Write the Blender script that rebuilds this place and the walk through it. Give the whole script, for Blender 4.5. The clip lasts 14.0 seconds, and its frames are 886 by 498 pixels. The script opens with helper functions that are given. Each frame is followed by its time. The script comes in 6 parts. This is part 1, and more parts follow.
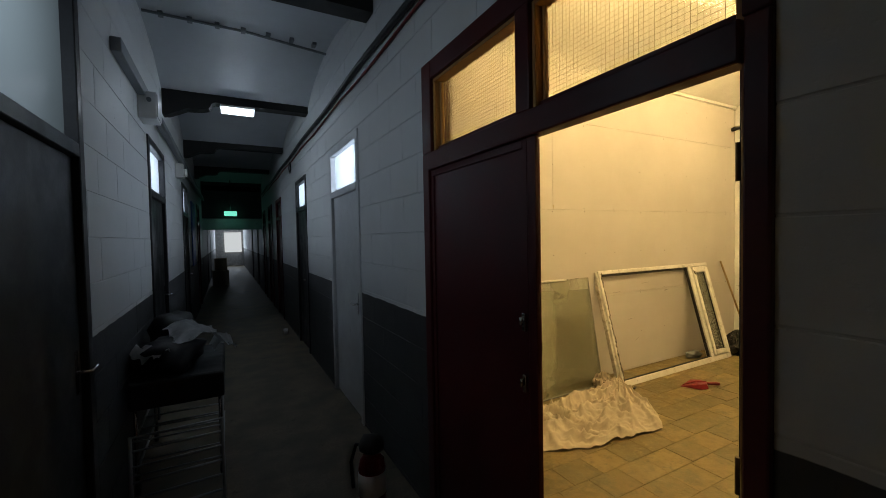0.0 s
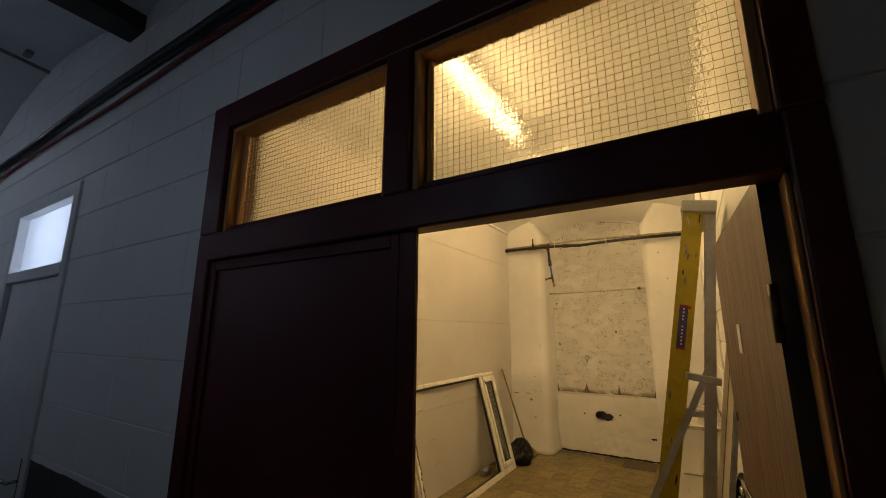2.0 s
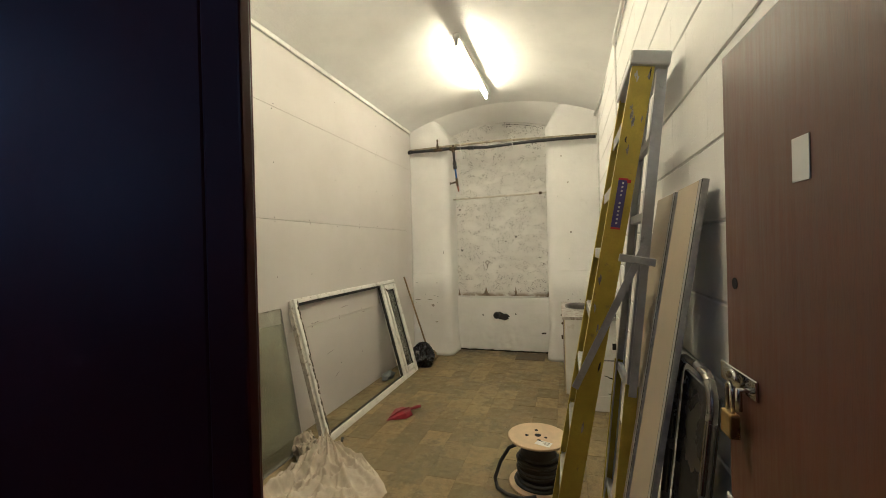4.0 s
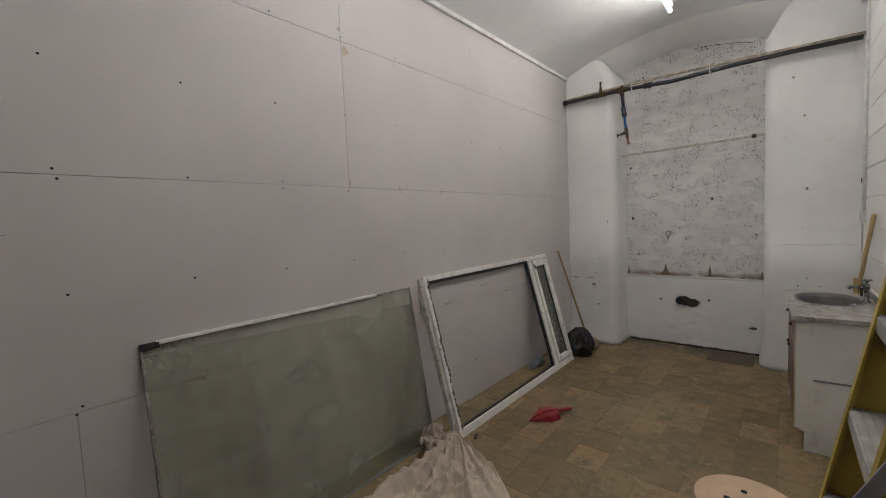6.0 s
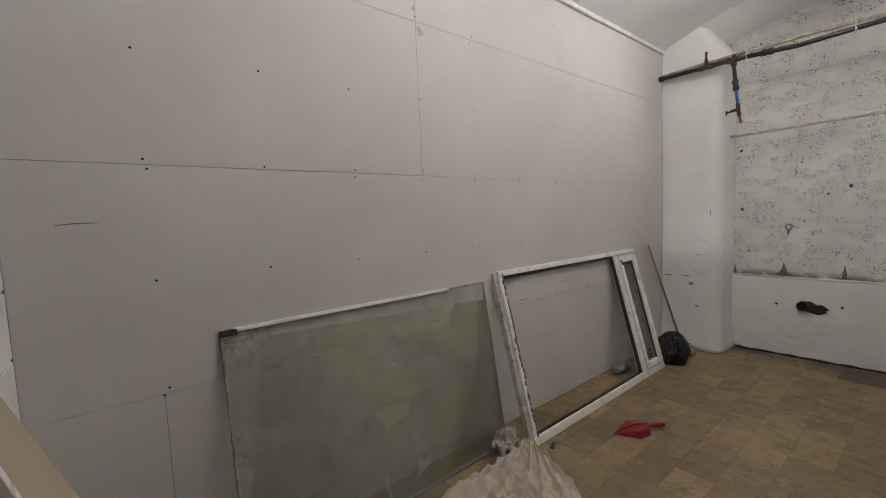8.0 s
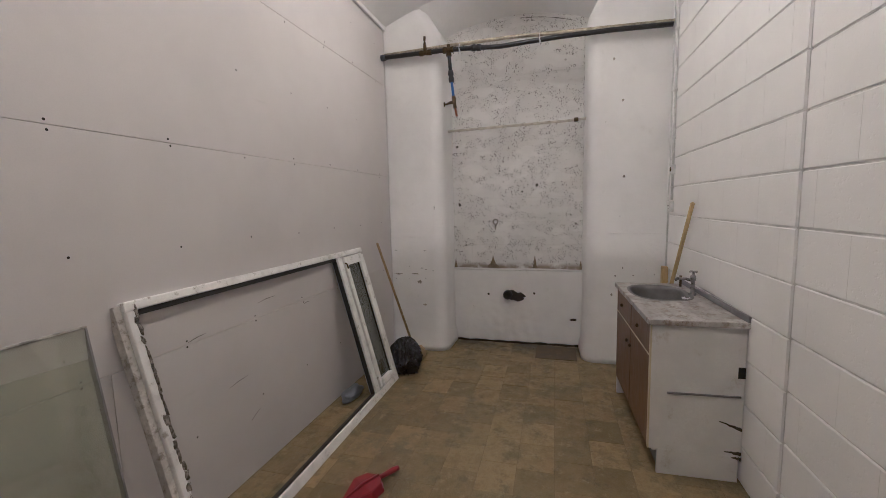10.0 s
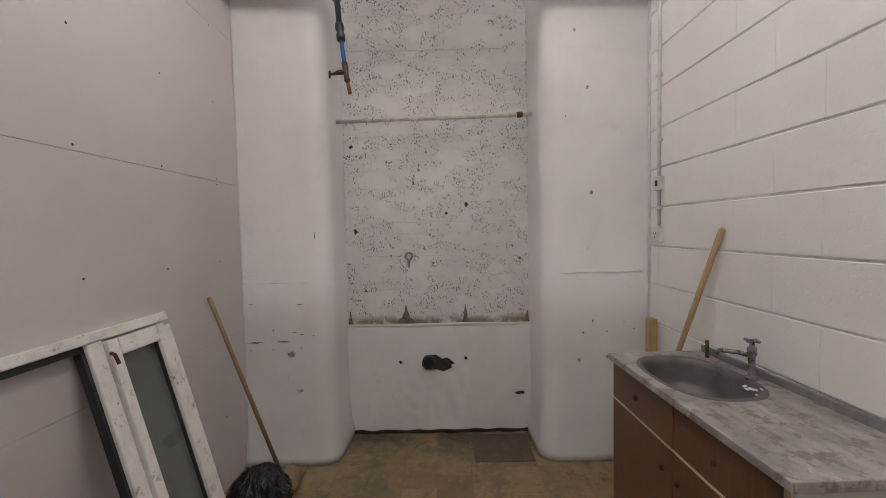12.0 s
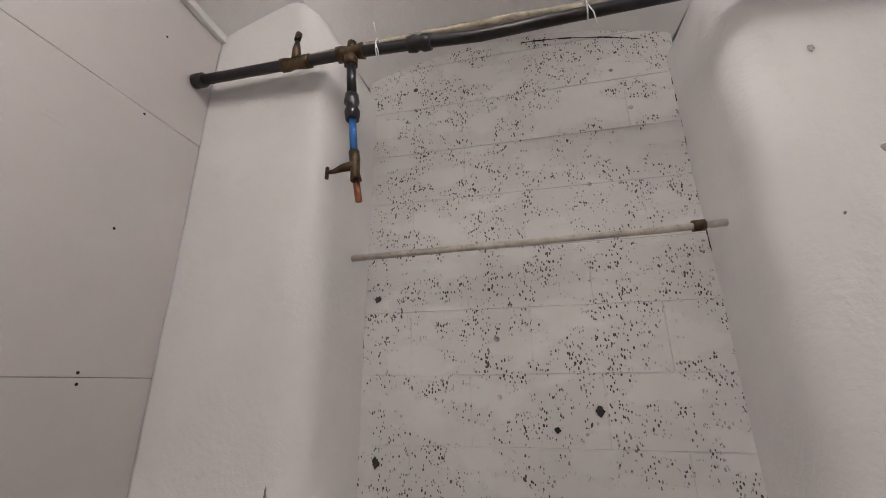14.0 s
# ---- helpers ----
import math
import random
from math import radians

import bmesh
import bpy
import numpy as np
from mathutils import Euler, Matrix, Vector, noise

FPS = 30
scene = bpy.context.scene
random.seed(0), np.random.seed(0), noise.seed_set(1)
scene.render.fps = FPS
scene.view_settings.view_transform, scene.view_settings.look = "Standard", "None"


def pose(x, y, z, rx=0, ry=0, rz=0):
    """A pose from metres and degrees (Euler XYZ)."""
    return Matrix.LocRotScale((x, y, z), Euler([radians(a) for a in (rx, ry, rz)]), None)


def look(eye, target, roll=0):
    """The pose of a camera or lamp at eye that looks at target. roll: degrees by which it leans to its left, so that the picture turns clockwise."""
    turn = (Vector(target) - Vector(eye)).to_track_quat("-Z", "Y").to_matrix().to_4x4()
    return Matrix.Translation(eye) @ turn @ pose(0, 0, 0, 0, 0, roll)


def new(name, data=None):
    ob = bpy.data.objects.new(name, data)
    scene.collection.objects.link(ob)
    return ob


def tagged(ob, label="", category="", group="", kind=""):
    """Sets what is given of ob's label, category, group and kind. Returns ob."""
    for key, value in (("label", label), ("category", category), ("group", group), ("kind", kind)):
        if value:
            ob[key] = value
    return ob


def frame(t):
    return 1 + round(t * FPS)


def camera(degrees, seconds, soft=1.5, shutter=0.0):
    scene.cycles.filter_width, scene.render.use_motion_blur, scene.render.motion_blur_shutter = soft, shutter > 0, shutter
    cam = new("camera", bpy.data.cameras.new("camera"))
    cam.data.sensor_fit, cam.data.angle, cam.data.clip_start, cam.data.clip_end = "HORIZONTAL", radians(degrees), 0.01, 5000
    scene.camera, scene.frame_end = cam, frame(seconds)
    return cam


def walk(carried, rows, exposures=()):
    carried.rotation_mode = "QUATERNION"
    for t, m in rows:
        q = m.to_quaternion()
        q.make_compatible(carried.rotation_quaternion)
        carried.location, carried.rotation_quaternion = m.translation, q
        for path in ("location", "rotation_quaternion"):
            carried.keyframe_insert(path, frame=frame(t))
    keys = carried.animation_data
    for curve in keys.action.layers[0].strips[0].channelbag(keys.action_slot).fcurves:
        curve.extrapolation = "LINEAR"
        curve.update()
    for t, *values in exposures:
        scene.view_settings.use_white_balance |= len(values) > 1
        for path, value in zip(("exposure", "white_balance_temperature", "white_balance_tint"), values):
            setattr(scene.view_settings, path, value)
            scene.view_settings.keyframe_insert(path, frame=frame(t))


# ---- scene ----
cam = camera(95.4, 14.0, 0.9)
PATH = [
    (0, (0.079, 0.14, 1.637), (1.026, 1.9, 1.577), -1.1),
    (0.5, (0.191, 0.299, 1.628), (1.199, 2.026, 1.649), -0.2),
    (1, (0.333, 0.464, 1.686), (1.526, 2.058, 1.881), 1.4),
    (1.5, (0.356, 0.594, 1.758), (1.772, 1.957, 2.131), 2.3),
    (2, (0.339, 0.76, 1.771), (2.012, 1.779, 2.174), 0.1),
    (2.5, (0.392, 0.845, 1.732), (2.198, 1.661, 2.005), 0.1),
    (2.7, (0.434, 0.853, 1.705), (2.263, 1.628, 1.935), 0.1),
    (4.8, (1.073, 1.117, 1.63), (2.982, 1.702, 1.529), -1.7),
    (5, (1.151, 1.129, 1.636), (3.033, 1.798, 1.521), -1.5),
    (5.5, (1.344, 1.085, 1.658), (3.09, 2.052, 1.537), -1.9),
    (6, (1.449, 1.11, 1.644), (2.966, 2.406, 1.512), -2.6),
    (6.5, (1.474, 1.179, 1.627), (2.703, 2.75, 1.483), -3.1),
    (7, (1.473, 1.232, 1.614), (2.565, 2.899, 1.448), -3.1),
    (7.5, (1.496, 1.218, 1.629), (2.634, 2.855, 1.463), -2.9),
    (8, (1.562, 1.248, 1.637), (2.823, 2.793, 1.479), -2.4),
    (8.5, (1.704, 1.318, 1.627), (3.141, 2.7, 1.461), -1.7),
    (9, (1.987, 1.405, 1.623), (3.638, 2.518, 1.432), -1.4),
    (9.2, (2.095, 1.444, 1.614), (3.825, 2.426, 1.409), -1.5),
    (11.3, (3.414, 1.845, 1.572), (5.406, 1.952, 1.433), -1.4),
    (11.5, (3.577, 1.89, 1.582), (5.572, 1.961, 1.456), -1.5),
    (12, (3.952, 1.942, 1.575), (5.95, 1.954, 1.484), -1.2),
    (12.5, (4.349, 1.957, 1.617), (6.349, 1.935, 1.597), -0.7),
    (13, (4.755, 2.035, 1.695), (6.751, 2.083, 1.804), -1.0),
    (13.5, (5.114, 2.016, 1.749), (7.067, 2.239, 2.119), -1.3),
    (14, (5.421, 1.991, 1.88), (7.275, 2.398, 2.509), -0.5),
]
EXPOSURES = [(0, 0.66, 7500, 14), (1.0, 0.34, 7500, 14), (1.6, -0.1, 7300, 18), (2.7, 0.05, 7000, 26), (4.6, 0.5, 4080, 15), (5.0, 0.42, 4080, 16), (5.5, -0.10, 4180, 27), (6.0, -0.18, 4200, 28), (6.5, 0.08, 4220, 28), (7.2, 0.05, 4220, 27), (8.0, 0.0, 4220, 29), (9, 0.08, 4240, 32), (11.5, 0.0, 4300, 34), (14, 0.0, 4300, 34)]
walk(cam, [(t, look(eye, target, roll)) for t, eye, target, roll in PATH], EXPOSURES)

# ---- world and lights ----
world = bpy.data.worlds.new("World")
scene.world = world
world.use_nodes = True
world.node_tree.nodes["Background"].inputs[0].default_value = (0.5, 0.6, 0.8, 1)
world.node_tree.nodes["Background"].inputs[1].default_value = 0.002

TUBE_GLOW = 122.0
TUBE_COLOUR = (1.0, 0.74, 0.33, 1)


def area_lamp(name, m, sx, sy, power, colour):
    d = bpy.data.lights.new(name, "AREA")
    d.shape, d.size, d.size_y, d.energy, d.color = "RECTANGLE", sx, sy, power, colour
    o = new(name, d)
    o.matrix_world = m
    return o


DAY = (0.56, 0.75, 1.0)
# daylight that comes into the rooms beside the corridor and out through their overlights
area_lamp("overlight_daylight", look((-1.15, 1.72, 2.62), (0.9, 2.35, 2.15)), 0.7, 0.5, 2.3, DAY)
area_lamp("overlight_daylight", look((-1.05, 5.15, 2.40), (0.9, 5.15, 2.2)), 0.9, 0.5, 4.2, DAY)
area_lamp("overlight_daylight", look((-1.05, 8.35, 2.40), (0.9, 8.35, 2.2)), 0.9, 0.5, 2.8, DAY)
area_lamp("overlight_daylight", look((1.55, 4.07, 2.35), (-0.5, 4.07, 2.2)), 0.8, 0.5, 4.2, DAY)
area_lamp("overlight_daylight", look((1.55, 6.55, 2.4), (-0.5, 6.55, 2.25)), 0.8, 0.5, 3.6, DAY)
area_lamp("corridor_end_daylight", look((0.3, 29.5, 1.7), (0.3, 20, 1.2)), 1.2, 1.6, 14.0, DAY)

# ---- materials ----


class Nodes:
    """Small wrapper to write node trees in few lines."""

    def __init__(self, name):
        self.m = bpy.data.materials.new(name)
        self.m.use_nodes = True
        self.t = self.m.node_tree
        self.b = self.t.nodes["Principled BSDF"]
        self.coord = self.t.nodes.new("ShaderNodeTexCoord")
        self.geo = self.t.nodes.new("ShaderNodeNewGeometry")

    def put(self, node, key, v):
        if hasattr(v, "is_output"):
            self.t.links.new(v, node.inputs[key])
        else:
            node.inputs[key].default_value = v

    def noise(self, scale, detail=4.0, rough=0.55, vec=None, stretch=None):
        v = vec or self.geo.outputs["Position"]
        if stretch:
            mp = self.t.nodes.new("ShaderNodeMapping")
            self.put(mp, "Vector", v)
            mp.inputs["Scale"].default_value = stretch
            v = mp.outputs[0]
        n = self.t.nodes.new("ShaderNodeTexNoise")
        self.put(n, "Vector", v)
        n.inputs["Scale"].default_value, n.inputs["Detail"].default_value, n.inputs["Roughness"].default_value = scale, detail, rough
        return n.outputs["Fac"]

    def cells(self, scale, vec=None, stretch=None, feature="F1"):
        v = vec or self.geo.outputs["Position"]
        if stretch:
            mp = self.t.nodes.new("ShaderNodeMapping")
            self.put(mp, "Vector", v)
            mp.inputs["Scale"].default_value = stretch
            v = mp.outputs[0]
        n = self.t.nodes.new("ShaderNodeTexVoronoi")
        n.feature = feature
        self.put(n, "Vector", v)
        n.inputs["Scale"].default_value = scale
        return n.outputs[0]

    def span(self, v, a, b, lo=0.0, hi=1.0):
        n = self.t.nodes.new("ShaderNodeMapRange")
        n.interpolation_type = "SMOOTHSTEP"
        self.put(n, "Value", v)
        for key, x in (("From Min", a), ("From Max", b), ("To Min", lo), ("To Max", hi)):
            n.inputs[key].default_value = x
        return n.outputs[0]

    def math(self, op, a, b=0.0):
        n = self.t.nodes.new("ShaderNodeMath")
        n.operation = op
        self.put(n, 0, a)
        self.put(n, 1, b)
        return n.outputs[0]

    def mix(self, fac, a, b, blend="MIX"):
        n = self.t.nodes.new("ShaderNodeMix")
        n.data_type, n.blend_type = "RGBA", blend
        self.put(n, 0, fac)
        self.put(n, 6, a if hasattr(a, "is_output") else (*a, 1))
        self.put(n, 7, b if hasattr(b, "is_output") else (*b, 1))
        return n.outputs[2]

    def axis(self, k):
        n = self.t.nodes.new("ShaderNodeSeparateXYZ")
        self.put(n, 0, self.geo.outputs["Position"])
        return n.outputs[k]

    def chance(self):
        n = self.t.nodes.new("ShaderNodeObjectInfo")
        return n.outputs["Random"]

    def bump(self, height, strength, dist):
        n = self.t.nodes.new("ShaderNodeBump")
        self.put(n, "Height", height)
        n.inputs["Strength"].default_value, n.inputs["Distance"].default_value = strength, dist
        self.t.links.new(n.outputs[0], self.b.inputs["Normal"])

    def end(self, colour, rough=0.6, metal=0.0, spec=0.5):
        self.put(self.b, "Base Color", colour if hasattr(colour, "is_output") else (*colour, 1))
        self.put(self.b, "Roughness", rough)
        self.put(self.b, "Metallic", metal)
        self.b.inputs["Specular IOR Level"].default_value = spec
        return self.m


def plain(name, c, rough=0.6, metal=0.0, var=0.18, scale=6.0, fine=90.0, bump=0.15, dist=0.002, spec=0.5, dirt=None, dirt_at=(0.58, 0.75)):
    """A worn surface: coarse and fine variation of one colour, and optional dirt."""
    n = Nodes(name)
    big, small = n.noise(scale, 5.0), n.noise(fine, 3.0)
    dark = tuple(x * (1 - var) for x in c)
    light = tuple(min(1, x * (1 + var * 0.6)) for x in c)
    col = n.mix(n.span(big, 0.3, 0.7), dark, light)
    col = n.mix(n.span(small, 0.35, 0.65, 0.0, 0.5), col, tuple(x * (1 - var * 0.5) for x in c))
    if dirt:
        col = n.mix(n.span(n.noise(scale * 1.7, 7.0, 0.7), dirt_at[0], dirt_at[1], 0.0, 0.8), col, dirt)
    n.bump(small, bump, dist)
    return n.end(col, n.span(big, 0.3, 0.7, max(0.03, rough - 0.1), min(1, rough + 0.1)), metal, spec)


def painted_block(name, white, dado=None, line=1.17, grime=(0.45, 0.44, 0.42)):
    """Painted concrete block: open grain under thick paint, scuffs; a darker paint under the dado line where given."""
    n = Nodes(name)
    grain, big = n.noise(120.0, 5.0, 0.7), n.noise(2.3, 6.0, 0.6)
    col = n.mix(n.span(big, 0.35, 0.7, 0.0, 0.5), white, tuple(x * 0.9 for x in white))
    col = n.mix(n.math("MULTIPLY", n.chance(), 0.05), col, tuple(x * 0.85 for x in white))
    scuff = n.span(n.noise(9.0, 8.0, 0.75), 0.66, 0.76, 0.0, 0.55)
    col = n.mix(scuff, col, grime)
    if dado:
        wob = n.math("ADD", n.axis(2), n.math("MULTIPLY", n.noise(6.0), 0.02))
        low = n.mix(n.span(big, 0.3, 0.7), dado, tuple(x * 1.3 for x in dado))
        col = n.mix(n.span(wob, line + 0.008, line + 0.012), low, col)
    col = n.mix(n.span(n.noise(80.0, 5.0, 0.75), 0.70, 0.75, 0, 0.4), col, grime)
    pits = n.span(n.noise(45.0, 4.0, 0.6), 0.28, 0.45)
    n.bump(n.math("ADD", n.math("MULTIPLY", grain, 0.5), pits), 0.22, 0.003)
    return n.end(col, n.span(grain, 0.3, 0.7, 0.45, 0.65))


def vein_wood(name, a, b, rough=0.45, stretch=(14, 14, 0.8), bump=0.08):
    n = Nodes(name)
    g = n.noise(7.0, 6.0, 0.65, stretch=stretch)
    h = n.noise(40.0, 4.0, 0.7, stretch=stretch)
    col = n.mix(n.span(g, 0.3, 0.7), a, b)
    col = n.mix(n.span(h, 0.45, 0.7, 0, 0.5), col, tuple(x * 0.7 for x in a))
    col = n.mix(n.span(n.noise(3.0, 6.0), 0.5, 0.8, 0, 0.3), col, tuple(x * 0.6 for x in a))
    n.bump(h, bump, 0.002)
    return n.end(col, n.span(g, 0.3, 0.7, rough - 0.08, rough + 0.12))


def pitted_wall(name):
    """Whitewashed recess wall: aerated blocks whose open pores show dark through thin paint, in patches, above a smooth plastered foot."""
    n = Nodes(name)
    pos = n.geo.outputs["Position"]
    up = n.axis(2)
    big = n.noise(1.7, 6.0, 0.6)
    col = n.mix(n.span(big, 0.35, 0.7), (0.80, 0.79, 0.77), (0.70, 0.69, 0.67))
    warp = n.noise(55.0, 3.0, 0.6)
    fleck = n.cells(98.0, stretch=(1, 1.0, 0.55))
    size = n.math("ADD", n.math("MULTIPLY", warp, 0.95), -0.16)
    pore = n.span(n.math("SUBTRACT", size, fleck), -0.02, 0.05)
    patch = n.span(n.noise(5.4, 3.0, 0.5, stretch=(1, 0.8, 1.7)), 0.41, 0.51)
    fine = n.span(n.noise(14.0, 4.0, 0.65), 0.44, 0.54)
    above = n.span(up, 0.86, 0.92)
    pore = n.math("MULTIPLY", n.math("MULTIPLY", pore, patch), n.math("MULTIPLY", fine, above))
    col = n.mix(n.math("MULTIPLY", patch, n.math("MULTIPLY", above, 0.22)), col, (0.52, 0.51, 0.49))
    col = n.mix(pore, col, (0.075, 0.07, 0.066))
    holes = n.span(n.math("SUBTRACT", 0.085, n.cells(6.3)), 0.0, 0.02)
    holes = n.math("MULTIPLY", holes, n.span(n.noise(3.1, 2.0), 0.5, 0.62))
    col = n.mix(holes, col, (0.08, 0.07, 0.06))
    rust = n.math("MULTIPLY", n.span(up, 0.80, 0.83), n.math("SUBTRACT", 1.0, n.span(up, 0.865, 0.93)))
    rust = n.math("MULTIPLY", rust, n.span(n.noise(5.5, 6.0, 0.7), 0.34, 0.52, 0, 0.9))
    col = n.mix(rust, col, (0.20, 0.15, 0.09))
    patchy = n.span(n.noise(8.0, 7.0, 0.7), 0.62, 0.72, 0, 0.4)
    col = n.mix(patchy, col, (0.55, 0.54, 0.52))
    n.bump(n.math("ADD", n.math("MULTIPLY", n.noise(30.0, 5.0, 0.65), 0.6), n.math("MULTIPLY", pore, -1.2)), 0.45, 0.006)
    return n.end(col, 0.55)


def limewash(name, c=(0.84, 0.835, 0.825), bumpy=0.4):
    """Thick white paint on uneven render: soft lumps, chips and grey scuffs."""
    n = Nodes(name)
    big = n.noise(1.4, 5.0, 0.6)
    col = n.mix(n.span(big, 0.35, 0.7), c, tuple(x * 0.9 for x in c))
    chip = n.span(n.noise(13.0, 8.0, 0.75), 0.675, 0.70, 0, 0.8)
    low = n.math("SUBTRACT", 1.0, n.span(n.axis(2), 0.5, 1.4, 0.0, 0.8))
    col = n.mix(n.math("MULTIPLY", chip, low), col, (0.30, 0.29, 0.27))
    col = n.mix(n.span(n.noise(5.0, 6.0, 0.7), 0.6, 0.75, 0, 0.3), col, (0.60, 0.59, 0.56))
    speck = n.span(n.noise(70.0, 5.0, 0.75), 0.70, 0.75, 0, 0.45)
    col = n.mix(speck, col, (0.42, 0.41, 0.38))
    n.bump(n.math("ADD", n.noise(9.0, 6.0, 0.6), n.math("MULTIPLY", n.noise(60.0, 4.0), 0.40)), bumpy, 0.012)
    return n.end(col, 0.5)


M = {}
M["block_room"] = painted_block("white_painted_block", (0.87, 0.865, 0.845))
M["mortar_room"] = plain("painted_joint", (0.78, 0.77, 0.75), 0.7, var=0.3, scale=8)
M["block_corr"] = painted_block("two_tone_painted_block", (0.74, 0.75, 0.75), (0.062, 0.064, 0.067))
M["mortar_corr"] = painted_block("two_tone_joint", (0.70, 0.71, 0.71), (0.062, 0.064, 0.067))
M["limewash"] = limewash("white_limewash")
M["vault"] = limewash("vault_paint", (0.80, 0.80, 0.79), 0.25)
M["pitted"] = pitted_wall("pitted_white_wall")
M["corr_ceiling"] = limewash("corridor_ceiling_paint", (0.62, 0.65, 0.68), 0.25)
M["beam"] = plain("black_painted_beam", (0.018, 0.017, 0.017), 0.5, var=0.5, scale=9, bump=0.3)
M["corr_floor"] = plain("corridor_floor", (0.22, 0.175, 0.125), 0.66, var=0.45, scale=3.0, fine=60, bump=0.25, dirt=(0.05, 0.045, 0.04))
M["dark_slab"] = plain("dark_stained_slab", (0.105, 0.078, 0.048), 0.7, var=0.45, scale=9, fine=70, bump=0.4, dirt=(0.16, 0.12, 0.07), dirt_at=(0.55, 0.66))


def board_paper():
    """Bare plasterboard paper, slightly blotched, with taped streaks."""
    n = Nodes("plasterboard_paper")
    big = n.noise(0.9, 5.0, 0.6)
    fibre = n.noise(160.0, 3.0, 0.6)
    col = n.mix(n.span(big, 0.3, 0.7), (0.54, 0.515, 0.50), (0.60, 0.575, 0.56))
    col = n.mix(n.span(n.noise(4.0, 8.0, 0.75, stretch=(0.35, 1, 3.0)), 0.62, 0.74, 0, 0.35), col, (0.46, 0.43, 0.41))
    col = n.mix(n.span(fibre, 0.4, 0.7, 0, 0.12), col, (0.45, 0.43, 0.40))
    n.bump(fibre, 0.06, 0.001)
    return n.end(col, 0.8)


M["paper"] = board_paper()
M["joint_dark"] = plain("board_joint_shadow", (0.25, 0.235, 0.22), 0.9, var=0.4)
M["screw"] = plain("black_screw", (0.02, 0.02, 0.02), 0.4, 0.6)


def floor_grime(n, col):
    """Dust, trodden dirt and spills that lie over tiles and joints alike."""
    col = n.mix(n.span(n.noise(1.3, 7.0, 0.72), 0.40, 0.62, 0.0, 0.60), col, (0.255, 0.205, 0.098))
    col = n.mix(n.span(n.noise(2.6, 8.0, 0.80), 0.48, 0.62, 0.0, 0.72), col, (0.120, 0.096, 0.044))
    col = n.mix(n.span(n.noise(6.3, 8.0, 0.82), 0.52, 0.64, 0.0, 0.60), col, (0.090, 0.074, 0.038))
    col = n.mix(n.span(n.noise(8.9, 7.0, 0.78), 0.55, 0.66, 0.0, 0.55), col, (0.32, 0.265, 0.14))
    col = n.mix(n.span(n.noise(16.0, 7.0, 0.80), 0.60, 0.68, 0.0, 0.55), col, (0.072, 0.058, 0.032))
    col = n.mix(n.span(n.noise(34.0, 5.0, 0.78), 0.69, 0.735, 0.0, 0.75), col, (0.55, 0.51, 0.43))
    # an old damp stain before the recess, a shape of its own
    far = n.span(n.math("ADD", n.axis(0), n.math("MULTIPLY", n.noise(4.0, 5.0), 0.5)), 6.84, 7.16)
    return n.mix(n.math("MULTIPLY", far, n.span(n.noise(3.0, 6.0, 0.7), 0.42, 0.6, 0.1, 0.85)), col, (0.045, 0.036, 0.026))


def floor_tile():
    n = Nodes("worn_quarry_tile")
    col = n.mix(n.chance(), (0.150, 0.110, 0.040), (0.300, 0.222, 0.092))
    mott = n.noise(9.0, 9.0, 0.78)
    col = n.mix(n.span(mott, 0.42, 0.64, 0, 0.5), col, (0.135, 0.100, 0.050))
    col = floor_grime(n, col)
    n.bump(n.math("ADD", n.math("ADD", mott, n.noise(90.0, 4.0)), n.math("MULTIPLY", n.noise(13.0, 6.0, 0.75), 1.8)), 0.55, 0.005)
    return n.end(col, n.span(mott, 0.3, 0.7, 0.42, 0.7))


def floor_joint():
    n = Nodes("floor_joint")
    col = n.mix(n.span(n.noise(5.0, 5.0), 0.35, 0.65), (0.120, 0.088, 0.046), (0.175, 0.130, 0.070))
    return n.end(floor_grime(n, col), 0.9)


M["grout"] = floor_joint()
M["tile"] = floor_tile()
M["floor_line"] = plain("black_floor_line", (0.022, 0.019, 0.015), 0.9, var=0.5, scale=25, bump=0.5, dist=0.004)
M["mahogany"] = plain("dark_mahogany_gloss", (0.095, 0.014, 0.016), 0.40, var=0.30, scale=3.0, fine=50, bump=0.05, spec=0.35)
M["leaf_inside"] = vein_wood("red_brown_door_face", (0.095, 0.033, 0.018), (0.12, 0.044, 0.024), 0.38)
M["raw_pine"] = vein_wood("varnished_pine", (0.36, 0.17, 0.055), (0.50, 0.26, 0.09), 0.5)
M["black_door"] = plain("black_door_paint", (0.030, 0.031, 0.034), 0.4, var=0.4)
M["white_door"] = plain("white_door_paint", (0.66, 0.67, 0.68), 0.45, var=0.12, dirt=(0.4, 0.4, 0.4))
M["pvc"] = plain("white_plastic_window_frame", (0.80, 0.79, 0.76), 0.35, var=0.12, scale=12, bump=0.05, dirt=(0.30, 0.27, 0.22), dirt_at=(0.58, 0.68))
M["pvc_dirty"] = plain("dirty_plastic_flange", (0.58, 0.55, 0.50), 0.55, var=0.3, scale=14, dirt=(0.20, 0.17, 0.13), dirt_at=(0.50, 0.66))
M["rubber"] = plain("black_gasket", (0.02, 0.02, 0.02), 0.6)
M["mortar_lump"] = plain("mortar_remains", (0.36, 0.34, 0.30), 0.9, var=0.6, scale=30, bump=0.6, dist=0.006, dirt=(0.05, 0.05, 0.05))
